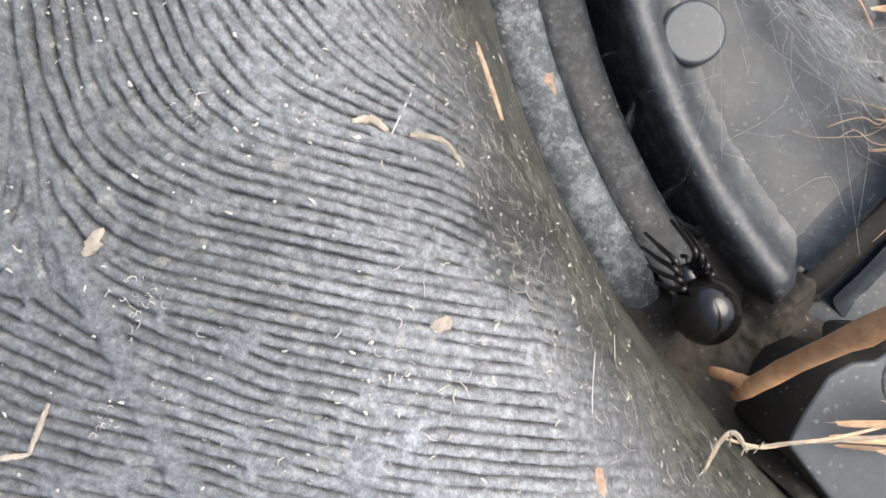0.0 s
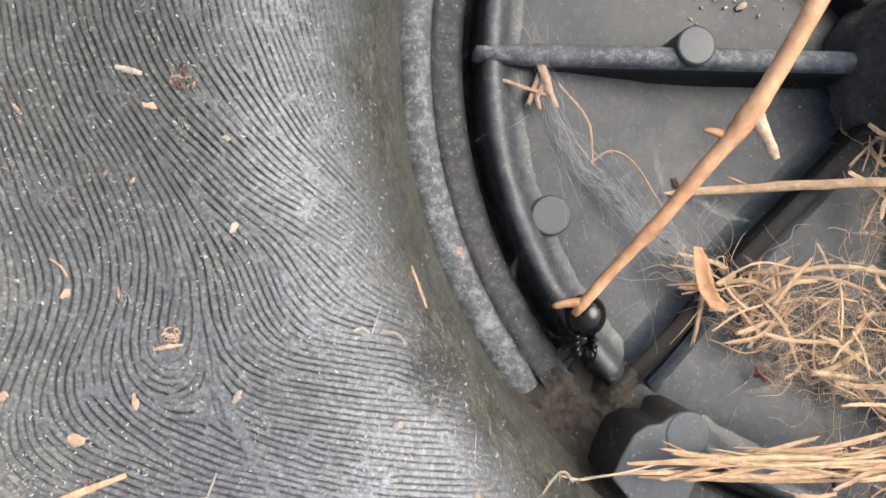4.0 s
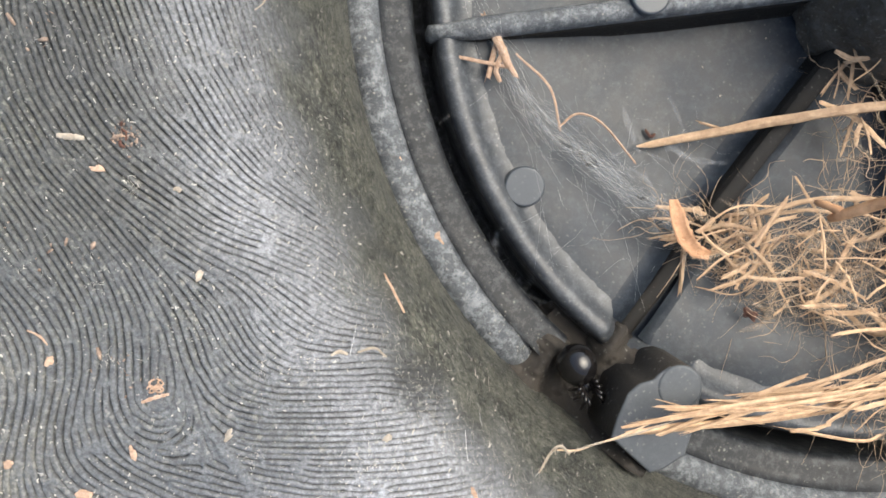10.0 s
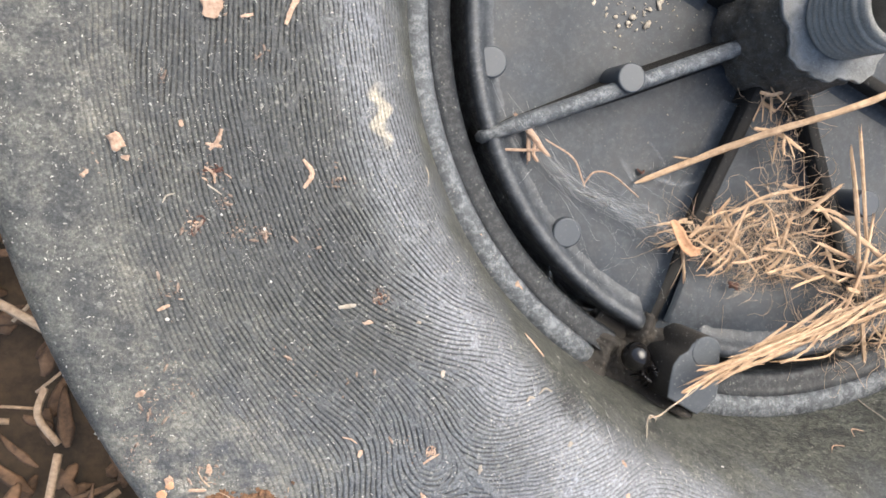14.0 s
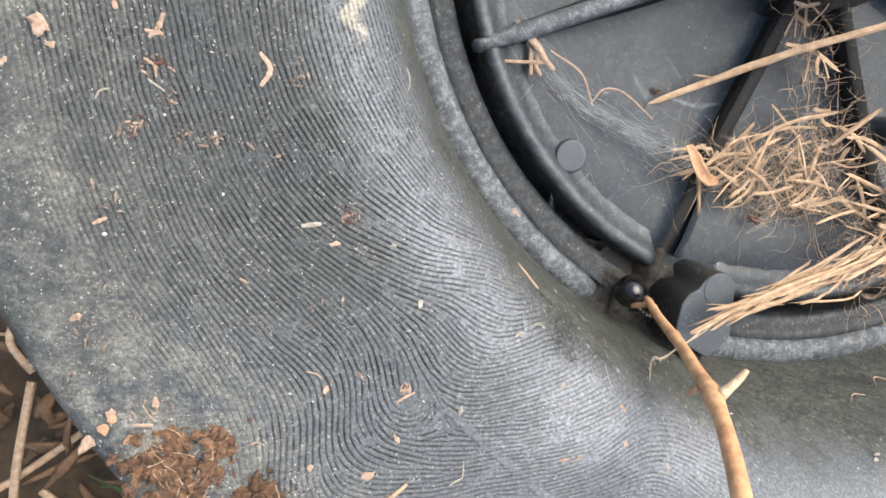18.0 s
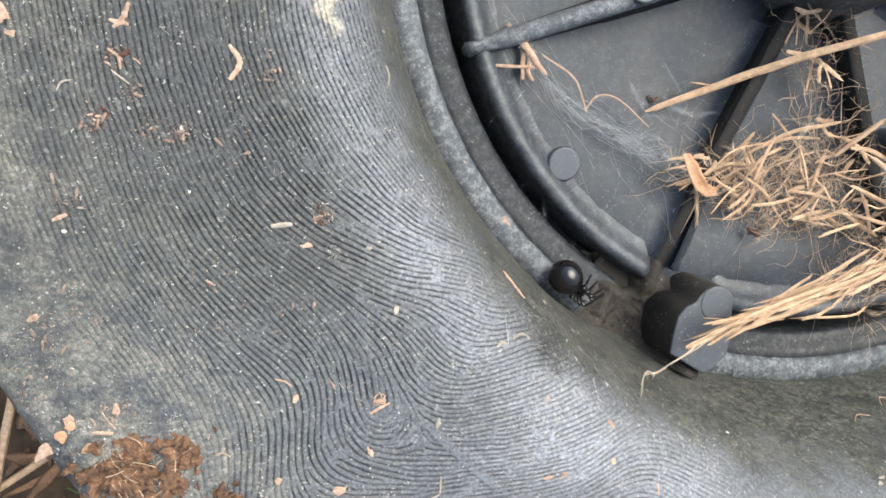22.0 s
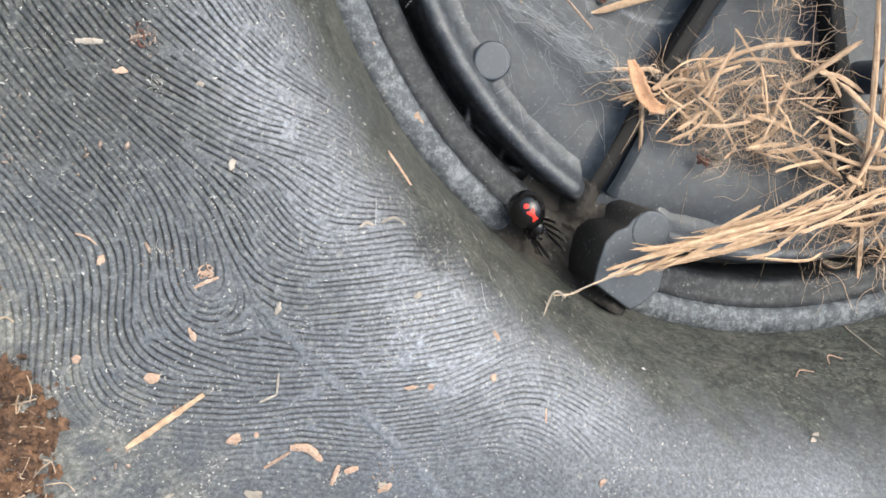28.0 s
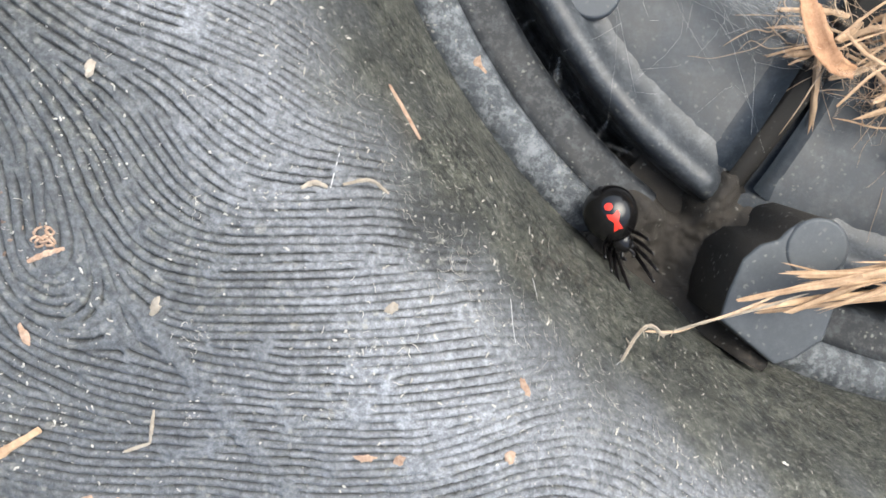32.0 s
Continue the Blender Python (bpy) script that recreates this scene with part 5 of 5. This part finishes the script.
SEED = "small round brown seed on the shoulder"
for x, y, s, st in ((-0.0421, -0.0070, 0.0017, 1.3), (-0.0299, -0.0190, 0.0018, 1.2), (-0.0530, -0.0030, 0.0013, 1.1), (-0.0476, 0.0127, 0.0011, 1.5), (-0.0353, -0.0003, 0.0011, 1.7), (-0.0264, -0.0186, 0.0009, 1.2),
                    (-0.0002, -0.0128, 0.0009, 2.4), (0.0034, -0.0131, 0.0008, 1.8), (0.0151, -0.0135, 0.0010, 1.5), (0.0167, -0.0070, 0.0010, 2.0), (-0.0842, 0.0815, 0.0012, 1.1), (-0.0923, 0.0795, 0.0011, 1.7),
                    (0.0126, -0.0369, 0.0011, 1.4), (0.0353, -0.0351, 0.0011, 1.4), (-0.0420, 0.0410, 0.0009, 2.0), (-0.0730, 0.0870, 0.0010, 1.1)):
    crumb("seed", x, y, s, SEED, WOODCHIP, "seed", "seeds", st, x * 300)
for x, y, s in ((0.0021, 0.0024, 0.0016), (-0.0271, 0.0267, 0.0016), (-0.0215, 0.0030, 0.0016), (-0.0310, 0.0389, 0.0011), (-0.0002, -0.0346, 0.0018), (0.0880, -0.0382, 0.0016)):
    crumb("husk", x, y, s * 0.7, "pale dry husk flake on the shoulder", PALE, "husk", "husks", 1.5, y * 400)
for x, y, z, s in ((0.0005, 0.0479, -0.0597, 0.0017), (0.0106, 0.0308, -0.0597, 0.0018), (0.0399, 0.0049, -0.0640, 0.0014)):
    c = crumb("bead_flake", x, y, s, "small orange flake stuck on the rim bead", WOODCHIP, "flake", "flakes on the bead", 1.7, 2.0)
    c.location.z += z - surface_z(math.hypot(x - CX, y - CY))


sliver("wood_chip", (-0.0004, 0.0262), (0.0036, 0.0196), 0.00035, "thin orange splinter on the slope above the rim", WOODCHIP, 0.8)
sliver("web_scrap", (-0.0075, 0.0150), (-0.0050, 0.0150), 0.0003, "pale yellowish scrap of web on the ridges", PALE, 0.8, 0.2, "scrap")
sliver("web_scrap", (-0.0035, 0.0152), (0.0010, 0.0140), 0.00025, "pale yellowish scrap of web on the ridges", PALE, 0.8, 0.2, "scrap")
for a, b in (((0.0858, 0.0190, -0.0655), (0.0880, 0.0165, -0.0640)), ((0.0862, 0.0172, -0.0655), (0.0885, 0.0178, -0.0645))):
    straw("husk_scrap", [a, b], 0.0007, 0.7, "dark red-brown seed husk on the recess floor", DARKRED, "husk scraps", "husk")


# scraps, chips and stains further out on the shoulder and on the slope
for a, c, w, bd, mat, label in (
        ((0.1295, -0.0278), (0.1278, -0.0322), 0.0003, 0.05, PALE, "thin pale straw lying on the slope"),
        ((0.0990, -0.0331), (0.1054, -0.0333), 0.0003, 0.05, WOODCHIP, "thin brown chip on the slope"),
        ((0.1123, -0.0330), (0.1173, -0.0327), 0.00035, 0.1, WOODCHIP, "thin brown chip on the slope"),
        ((-0.0424, -0.0426), (-0.0390, -0.0428), 0.0004, 0.05, PALE, "narrow pale chip on the smooth shoulder"),
        ((-0.0400, -0.0456), (-0.0361, -0.0428), 0.0004, 0.08, WOODCHIP, "narrow brown chip on the smooth shoulder"),
        ((-0.0568, -0.0397), (-0.0540, -0.0436), 0.0005, -0.25, PALE, "curved pale husk at the shoulder's edge"),
        ((-0.0071, -0.0372), (-0.0044, -0.0381), 0.0003, 0.0, PALE, "short pale splinter on the shoulder"),
        ((-0.0440, -0.0297), (-0.0405, -0.0277), 0.0003, 0.05, PALE, "short pale splinter on the shoulder"),
        ((-0.0700, 0.0745), (-0.0675, 0.0720), 0.0002, 0.0, PALE, "tiny pale straw beside a brown scrap"),
        ((-0.0790, 0.0720), (-0.0765, 0.0735), 0.0002, 0.2, PALE, "tiny bent pale straw on the ridges"),
        ((-0.0225, 0.0720), (-0.0232, 0.0675), 0.00018, 0.15, PALE, "thin bent hair of straw above the slope"),
        ((-0.0838, 0.0122), (-0.0803, 0.0115), 0.0004, 0.0, WOODCHIP, "pale pink chip beside the soil")):
    sliver("straw_chip", a, c, w, label, mat, 0.5, bd, "chip")
_r = random.Random(63)
for x, y, n in ((-0.0683, 0.0765, 9), (-0.0736, 0.0661, 9), (-0.0386, 0.0457, 6)):
    for k in range(n):
        px, py, an, ln = x + _r.gauss(0, 0.0009), y + _r.gauss(0, 0.0009), _r.uniform(0, 6.28), _r.uniform(0.0006, 0.0020)
        sliver("brown_scrap", (px, py), (px + ln * math.cos(an), py + ln * math.sin(an)), _r.uniform(0.00012, 0.0003), "dark red-brown scrap of husk caught on the ridges", DARKRED if k % 3 else WOODCHIP, 0.6, _r.uniform(-0.3, 0.3), "scrap", "brown scraps")
for x, y, s in ((-0.0603, 0.0639, 0.0009), (-0.0570, 0.0663, 0.0007), (-0.0607, 0.0530, 0.0008), (-0.0819, 0.0487, 0.0011), (-0.0682, 0.0681, 0.0007), (-0.0276, -0.0293, 0.0020), (-0.0337, -0.0440, 0.0022), (-0.0055, -0.0303, 0.0015),
                (-0.0108, -0.0351, 0.0016), (0.0117, -0.0366, 0.0013), (-0.0005, -0.0350, 0.0015), (0.0896, -0.0377, 0.0012), (0.0530, -0.0223, 0.0010), (-0.0790, 0.0160, 0.0016), (-0.0872, 0.0150, 0.0018), (-0.0895, 0.0345, 0.0016)):
    crumb("pale_flake", x, y, s * (0.6 if s < 0.0012 else 0.9), "pale crumbling flake of plant matter on the shoulder", DUST if s < 0.0012 else WOODCHIP if x < -0.07 else PALE, "flake", "pale flakes", 1.3, x * 700)


for x, y, sz, st, an in ((-0.0890, 0.0122, 0.0019, 1.2, 0.3), (-0.0872, 0.0140, 0.0016, 1.2, 0.9), (-0.0850, 0.0095, 0.0014, 1.5, 0.6)):
    crumb("brown_seed", x, y, sz, "rounded orange-brown seed beside the soil", LEAF, "seed", "seeds beside the soil", st, an)
crumb("leaf_flake", -0.0925, 0.0095, 0.0026, "flat torn beige leaf flake at the pot's edge", WOODCHIP, "flake", stretch=1.7, turn=0.5)


def specks():
    """Fine bits scattered over the shoulder and the recess."""
    rng = random.Random(77)
    v, f = [], []
    heaps = [(radians(rng.uniform(166, 262)), rng.uniform(0.150, 0.222), rng.uniform(0.0008, 0.004)) for k in range(110)]
    for k in range(11500):
        kind = rng.random()
        a, r = radians(rng.uniform(166, 262)), rng.uniform(0.132, 0.227)
        if kind < 0.22:
            r = rng.uniform(0.185, 0.227)
        elif kind < 0.265:
            a, r = radians(rng.uniform(200, 240)), rng.gauss(0.1395, 0.0032)
        elif kind < 0.62:
            ha, hr, hs = rng.choice(heaps)
            a, r = ha + rng.gauss(0, hs) / hr, hr + rng.gauss(0, hs)
        if not 0.1285 < r < 0.2275:
            continue
        x, y = CX + r * math.cos(a), CY + r * math.sin(a)
        s = rng.choice((0.00003, 0.00004, 0.00005, 0.00006, 0.00008, 0.00010, 0.00013, 0.00018))
        p = on_top(x, y, s * 0.4)
        ang = rng.uniform(0, 6.28)
        ln = s * rng.choice((1, 1.2, 1.3, 1.6, 2, 2.5, 4, 7 if s < 0.00006 else 3))
        d = Vector((math.cos(ang), math.sin(ang), 0)) * ln
        q = on_top(x + d.x, y + d.y, s * 0.4)
        tube([p, (p + q) / 2 + Vector((-d.y, d.x, 0)) * rng.uniform(-0.3, 0.3), q], [s * rng.uniform(0.3, 0.8), s * rng.uniform(0.5, 1), s * rng.uniform(0.2, 0.7)], 5, 0.6, v, f)
    for k in range(460):
        a, r = radians(rng.gauss(221, 9)), rng.gauss(0.1400, 0.0020)
        x, y = CX + r * math.cos(a), CY + r * math.sin(a)
        if r < 0.129:
            continue
        ang, ln = a + rng.gauss(1.57, 0.6), rng.uniform(0.0003, 0.0018)
        q = [on_top(x + math.cos(ang + 0.5 * u) * ln * u, y + math.sin(ang + 0.5 * u) * ln * u, 0.0001 + rng.uniform(0, 0.0003)) for u in (-0.5, 0, 0.5)]
        tube(q, [rng.uniform(0.000008, 0.000020)] * 3, 4, 0.8, v, f)
    tagged(link("specks", v, f, DUST), "fine pale specks of dry plant dust on the shoulder", "dust", kind="stuff")
    v, f = [], []
    tufts = [(radians(rng.uniform(168, 260)), rng.uniform(0.142, 0.224), rng.uniform(0.0005, 0.0030)) for k in range(150)]
    for k in range(1500):
        ha, hr, hs = rng.choice(tufts)
        a, r = ha + rng.gauss(0, hs) / hr, hr + rng.gauss(0, hs)
        if not 0.134 < r < 0.2265:
            continue
        x, y = CX + r * math.cos(a), CY + r * math.sin(a)
        an, bend, step = rng.uniform(0, 6.28), rng.gauss(0, 1.1), rng.uniform(0.00008, 0.00030)
        q = []
        for i in range(5):
            q.append(on_top(x, y, 0.00008 + rng.uniform(0, 0.00012)))
            x, y, an = x + step * math.cos(an), y + step * math.sin(an), an + bend + rng.gauss(0, 0.4)
        w = rng.choice((0.000018, 0.000024, 0.00003, 0.00004))
        tube(q, [w * 0.5, w, w, w, w * 0.5], 4, 0.8, v, f)
    tagged(link("lint", v, f, DUST), "tiny curled pale fibres caught on the ridges", "lint", kind="stuff")
    v, f = [], []
    spots = [(-0.0745, 0.0664, 0.0012), (-0.0660, 0.0640, 0.0016), (-0.0601, 0.0632, 0.0011), (-0.0674, 0.0706, 0.0009), (-0.0688, 0.0771, 0.0013), (-0.0436, 0.0720, 0.0016), (-0.0380, 0.0459, 0.0011),
             (-0.0869, 0.0302, 0.0022), (-0.0823, 0.0351, 0.0026), (-0.0798, 0.0148, 0.0018), (-0.0943, 0.0215, 0.0022)]
    for k in range(60):
        a, r = radians(rng.uniform(168, 260)), rng.uniform(0.170, 0.224)
        spots.append((CX + r * math.cos(a), CY + r * math.sin(a), rng.uniform(0.0006, 0.0028)))
    for k in range(1500):
        hx, hy, hs = spots[k % 11] if k < 420 else rng.choice(spots)
        x, y = hx + rng.gauss(0, hs), hy + rng.gauss(0, hs)
        if not 0.15 < math.hypot(x - CX, y - CY) < 0.2265:
            continue
        s, an = min(0.00032, 0.00005 * rng.paretovariate(1.6)), rng.uniform(0, 6.28)
        p = on_top(x, y, s * 0.4)
        d = Vector((math.cos(an), math.sin(an), 0.1)) * s * rng.choice((1, 1.4, 2, 3))
        tube([p - d, p + Vector((0, 0, s * 0.2)), p + d], [s * rng.uniform(0.4, 0.8), s, s * rng.uniform(0.3, 0.7)], 6, 0.6, v, f, 0.35, rng)
    tagged(link("husk_crumbs", v, f, HUSKS), "brown and tan crumbs of husk in loose patches", "dust", kind="stuff")
    v, f = [], []
    for k in range(260):
        x, y = CX + rng.uniform(-0.10, 0.03), CY + rng.uniform(-0.10, 0.06)
        if math.hypot(x - CX, y - CY) > 0.1:
            continue
        if rng.random() < 0.5:
            x, y = CX - 0.045 + rng.gauss(0, 0.015), CY + 0.02 + rng.gauss(0, 0.01)
        s = rng.choice((0.0001, 0.00014, 0.0002, 0.0003))
        p = Vector((x, y, -0.0739))
        q = p + Vector((rng.uniform(-1, 1), rng.uniform(-1, 1), 0.05)) * s * 3
        tube([p, (p + q) / 2, q], [s * 0.6, s * 0.8, s * 0.5], 5, 0.6, v, f)
    for k in range(90):
        x, y = 0.062 + rng.gauss(0, 0.010), 0.112 + rng.gauss(0, 0.006)
        s = min(0.0011, 0.00016 * rng.paretovariate(1.3))
        p = Vector((x, y, -0.0737))
        an = rng.uniform(0, 6.28)
        q = p + Vector((math.cos(an), math.sin(an), 0.05)) * s * rng.uniform(1.2, 3)
        tube([p, (p + q) / 2, q], [s * 0.5, s * rng.uniform(0.6, 1), s * 0.5], 6, 0.4, v, f, 0.3, rng)
    tagged(link("crumbs", v, f, PALE), "pale crumbs of debris on the recess floor", "dust", kind="stuff")


specks()


def soil_heap(at, spread, n, seed, label):
    """Clods broken small, with crumbs and bits of straw between them."""
    rng = random.Random(seed)
    v, f = [], []
    sv, sf = [], []
    hills = [(at[0] + spread[0] * rng.gauss(0, 0.45), at[1] + spread[1] * rng.gauss(0, 0.45), rng.choice((0.0007, 0.0010, 0.0015, 0.0021, 0.0027))) for k in range(26)]

    def lump(x, y, s, lift, fine):
        if math.hypot(x - CX, y - CY) > 0.2265:
            return
        c = on_top(x, y, lift)
        bv, bf = ball(s * rng.uniform(0.7, 1.4), s * rng.uniform(0.7, 1.1), s * rng.uniform(0.35, 0.7), (0, 0, 0), *fine)
        b, tw = len(v), Euler((rng.uniform(-0.4, 0.4), rng.uniform(-0.4, 0.4), rng.uniform(0, 6))).to_matrix()
        o = Vector((x, y, seed)) * 900
        for p in bv:
            k = 1 + 0.9 * noise.noise(p * (1.2 / s) + o) + 0.7 * noise.noise(p * (2.4 / s) + o) + 0.32 * noise.noise(p * (5 / s) + o) + 0.14 * noise.noise(p * (11 / s) + o)
            q = tw @ (p * max(0.15, k)) + c
            q.z = max(q.z, c.z - s * 0.3)
            v.append(q)
        f.extend(tuple(b + i for i in q) for q in bf)
    for x, y, s in hills:
        lump(x, y, s, s * 0.10, (40, 26))
    for k in range(n):
        if rng.random() < 0.7:
            hx, hy, hs = rng.choice(hills)
            x, y = hx + rng.gauss(0, hs * 1.3), hy + rng.gauss(0, hs * 1.3)
        else:
            a, q = rng.uniform(0, 6.28), rng.random()
            x, y = at[0] + spread[0] * q * math.cos(a), at[1] + spread[1] * q * math.sin(a)
        if noise.noise(Vector((x * 330, y * 330, seed))) < -0.05 and rng.random() < 0.85:
            continue
        s = min(0.0011, 0.00012 * rng.paretovariate(1.25))
        lump(x, y, s, s * rng.uniform(0.1, 0.6), (8, 6))
    for k in range(46):
        x, y = at[0] + spread[0] * rng.gauss(0, 0.5), at[1] + spread[1] * rng.gauss(0, 0.6)
        if math.hypot(x - CX, y - CY) > 0.221:
            continue
        ang, ln = rng.uniform(0, 6.28), rng.uniform(0.0008, 0.0045)
        q = [on_top(x + math.cos(ang) * ln * u, y + math.sin(ang) * ln * u, 0.0004 + rng.uniform(0, 0.0018)) for u in (-0.5, 0, 0.5)]
        w = rng.uniform(0.00004, 0.00018)
        q[1] += Vector((rng.uniform(-1, 1), rng.uniform(-1, 1), 0)) * ln * 0.15
        tube(spline(q, 3), [w * rng.uniform(0.6, 1.1) for i in range(7)], 5, 0.5, sv, sf)
    tagged(link("soil_clump", v, f, SOIL, smooth=False), label, "soil", kind="stuff")
    tagged(link("straw_bits", sv, sf, FIBRE), "short bits of dry straw mixed into the soil", "straw", kind="stuff")


soil_heap((-0.0772, 0.0030), (0.0125, 0.0080), 1100, 3, "clump of reddish brown crumbly soil at the pot's edge")
soil_heap((-0.0630, -0.0190), (0.0055, 0.0120), 950, 4, "scattered reddish brown soil at the pot's edge")


# ---------------------------------------------------------------- what moves
STICK_ROWS = [
        (0, 0.0437, -0.0047, -0.0500, -39.1, -54.8, 76.1),
        (0.5, 0.0484, 0.0112, -0.0500, -38.0, -59.6, 82.0),
        (1, 0.0152, 0.0379, -0.0500, -4.7, -36.3, 72.0),
        (1.5, 0.0347, 0.0017, -0.0500, -16.0, -38.6, 58.3),
        (2, 0.0306, 0.0288, -0.0500, -12.9, -40.7, 62.0),
        (2.5, 0.0543, 0.0461, -0.0500, -15.4, -32.3, 60.3),
        (4.5, 0.0332, 0.0141, -0.0500, -15.0, -21.7, 66.4),
        (5, 0.0609, 0.0095, -0.0500, -24.2, -28.3, 60.1),
        (6, 0.0572, 0.0053, -0.0500, -17.0, -34.2, 51.7),
        (7, 0.0391, -0.0025, -0.0500, -20.9, -51.1, 63.0),
        (8, 0.0578, 0.0145, -0.0500, -14.2, -46.5, 48.6),
        (8.5, 0.0448, 0.0068, -0.0500, -9.6, -28.7, 50.3),
        (9, 0.0504, 0.0014, -0.0500, -13.1, -27.1, 46.5),
        (9.4, 0.0529, 0.0087, -0.0500, -12.5, -31.2, 38.4),
        (9.7, 0.0657, 0.0124, -0.0500, -15.7, -35.8, 33.0),
        (10, 0.0956, 0.0417, -0.0500, -20.5, -57.2, 37.1),
        (10.4, 0.2156, 0.0917, -0.0200, -20.5, -57.2, 37.1),
        (11.5, 0.2676, 0.0348, 0.0079, -11.1, -65.5, 50.3),
        (12.5, 0.2927, -0.0222, 0.0268, -4.3, -74.6, 65.3),
        (13.5, 0.2742, -0.0791, 0.0312, -10.3, -84.0, 92.6),
        (14.6, 0.2121, -0.1361, 0.0211, -122.9, -84.8, -133.6),
        (15.6, 0.1231, -0.1930, 0.0020, -132.6, -75.5, -102.6),
        (16.2, 0.0931, -0.1330, -0.0180, -132.6, -75.5, -102.6),
        (16.5, 0.0431, 0.0070, -0.0480, -132.6, -75.5, -102.6),
        (17, 0.0442, 0.0091, -0.0480, -121.3, -78.7, -117.5),
        (17.5, 0.0415, 0.0125, -0.0480, -91.1, -78.4, -145.1),
        (18, 0.0430, 0.0039, -0.0480, -94.8, -76.8, -144.1),
        (18.5, 0.0348, 0.0083, -0.0480, -133.1, -71.5, -107.4),
        (19, 0.0552, 0.0178, -0.0480, -155.9, -38.7, -73.3),
        (19.5, 0.0293, 0.0119, -0.0480, -143.6, -71.5, -90.2),
        (20, 0.0393, 0.0132, -0.0480, -159.0, -49.6, -70.5),
        (20.5, 0.0305, 0.0170, -0.0480, -147.1, -71.6, -94.4),
        (21, 0.0285, 0.0154, -0.0480, -148.2, -67.1, -96.4),
        (21.5, 0.0223, 0.0256, -0.0480, -156.1, -59.6, -83.2),
        (21.8, 0.0823, -0.0944, -0.0180, -156.1, -59.6, -83.2),
        (22.2, 0.0885, -0.1166, -0.0180, -173.1, -53.9, -54.2),
        (22.5, 0.0285, 0.0034, -0.0480, -173.1, -53.9, -54.2),
        (23, 0.0347, 0.0205, -0.0480, -155.8, -65.0, -69.4),
        (23.5, 0.0611, 0.0264, -0.0480, -140.4, -65.1, -79.5),
        (24, 0.0524, 0.0084, -0.0480, -166.9, -39.3, -50.4),
        (24.3, 0.1224, -0.1116, -0.0180, -166.9, -39.3, -50.4),
        (25.5, 0.1424, -0.1316, -0.0080, -166.9, -39.3, -50.4),
        (26.2, 0.1089, -0.1104, -0.0180, -163.8, -65.2, -58.1),
        (26.5, 0.0389, 0.0096, -0.0480, -163.8, -65.2, -58.1),
        (27, 0.0515, 0.0114, -0.0480, -164.8, -47.0, -54.2),
        (27.3, 0.1315, -0.1186, -0.0180, -164.8, -47.0, -54.2),
        (28.5, 0.1915, -0.1886, 0.0020, -164.8, -47.0, -54.2),
        (32, 0.1915, -0.1886, 0.0020, -164.8, -47.0, -54.2),
]
# seconds, place of the spider's body, heading, roll (belly up at 180)
SPIDER_ROWS = [
    (0.0, 0.0377, 0.0063, -0.0550, 130, 0), (0.5, 0.0343, 0.0147, -0.0550, 130, 0), (1.0, 0.0307, 0.0184, -0.0550, 125, 0), (1.5, 0.0300, 0.0240, -0.0560, 100, 0),
    (2.0, 0.0354, 0.0338, -0.0590, 130, 15), (2.5, 0.0412, 0.0396, -0.0600, 145, 25), (3.2, 0.0430, 0.0340, -0.0600, 200, 10), (3.8, 0.0420, 0.0240, -0.0590, 260, 0),
    (4.5, 0.0400, 0.0158, -0.0560, 300, 0), (5.0, 0.0419, 0.0090, -0.0560, 300, 0), (5.5, 0.0447, 0.0050, -0.0560, 300, 0), (6.0, 0.0484, 0.0006, -0.0570, 300, 95),
    (6.5, 0.0480, 0.0008, -0.0570, 300, 50), (7.0, 0.0476, 0.0010, -0.0570, 300, 40), (8.0, 0.0462, 0.0032, -0.0570, 300, 100), (9.0, 0.0490, 0.0020, -0.0570, 300, 95), (9.5, 0.0470, 0.0025, -0.0570, 300, 40), (10.0, 0.0450, 0.0031, -0.0570, 300, 0), (12.0, 0.0468, 0.0010, -0.0570, 300, 0),
    (14.5, 0.0468, 0.0011, -0.0570, 300, 0), (16.5, 0.0430, 0.0075, -0.0560, 305, 0), (18.0, 0.0425, 0.0030, -0.0550, 310, 0), (19.0, 0.0335, 0.0094, -0.0550, 315, 0), (20.0, 0.0270, 0.0148, -0.0545, 315, 0),
    (21.0, 0.0246, 0.0135, -0.0545, 312, 0), (22.0, 0.0261, 0.0134, -0.0545, 312, 30), (22.5, 0.0272, 0.0124, -0.0545, 314, 80), (23.0, 0.0283, 0.0115, -0.0545, 315, 125), (24.0, 0.0298, 0.0090, -0.0545, 312, 155),
    (24.5, 0.0325, 0.0086, -0.0548, 312, 165), (26.5, 0.0367, 0.0085, -0.0550, 305, 172), (27.0, 0.0366, 0.0072, -0.0550, 305, 175), (28.0, 0.0370, 0.0069, -0.0550, 302, 180), (29.5, 0.0367, 0.0070, -0.0550, 298, 180),
    (30.5, 0.0362, 0.0054, -0.0550, 296, 182), (31.0, 0.0347, 0.0054, -0.0550, 295, 182), (32.0, 0.0343, 0.0052, -0.0550, 295, 182),
]


def motions():
    walk(stick, [(t, pose(x, y, z, rx, ry, rz)) for t, x, y, z, rx, ry, rz in STICK_ROWS])
    walk(spider, [(t, pose(x, y, z, 0, 0, h) @ pose(0, 0, 0, roll, 0, 0)) for t, x, y, z, h, roll in SPIDER_ROWS])


motions()
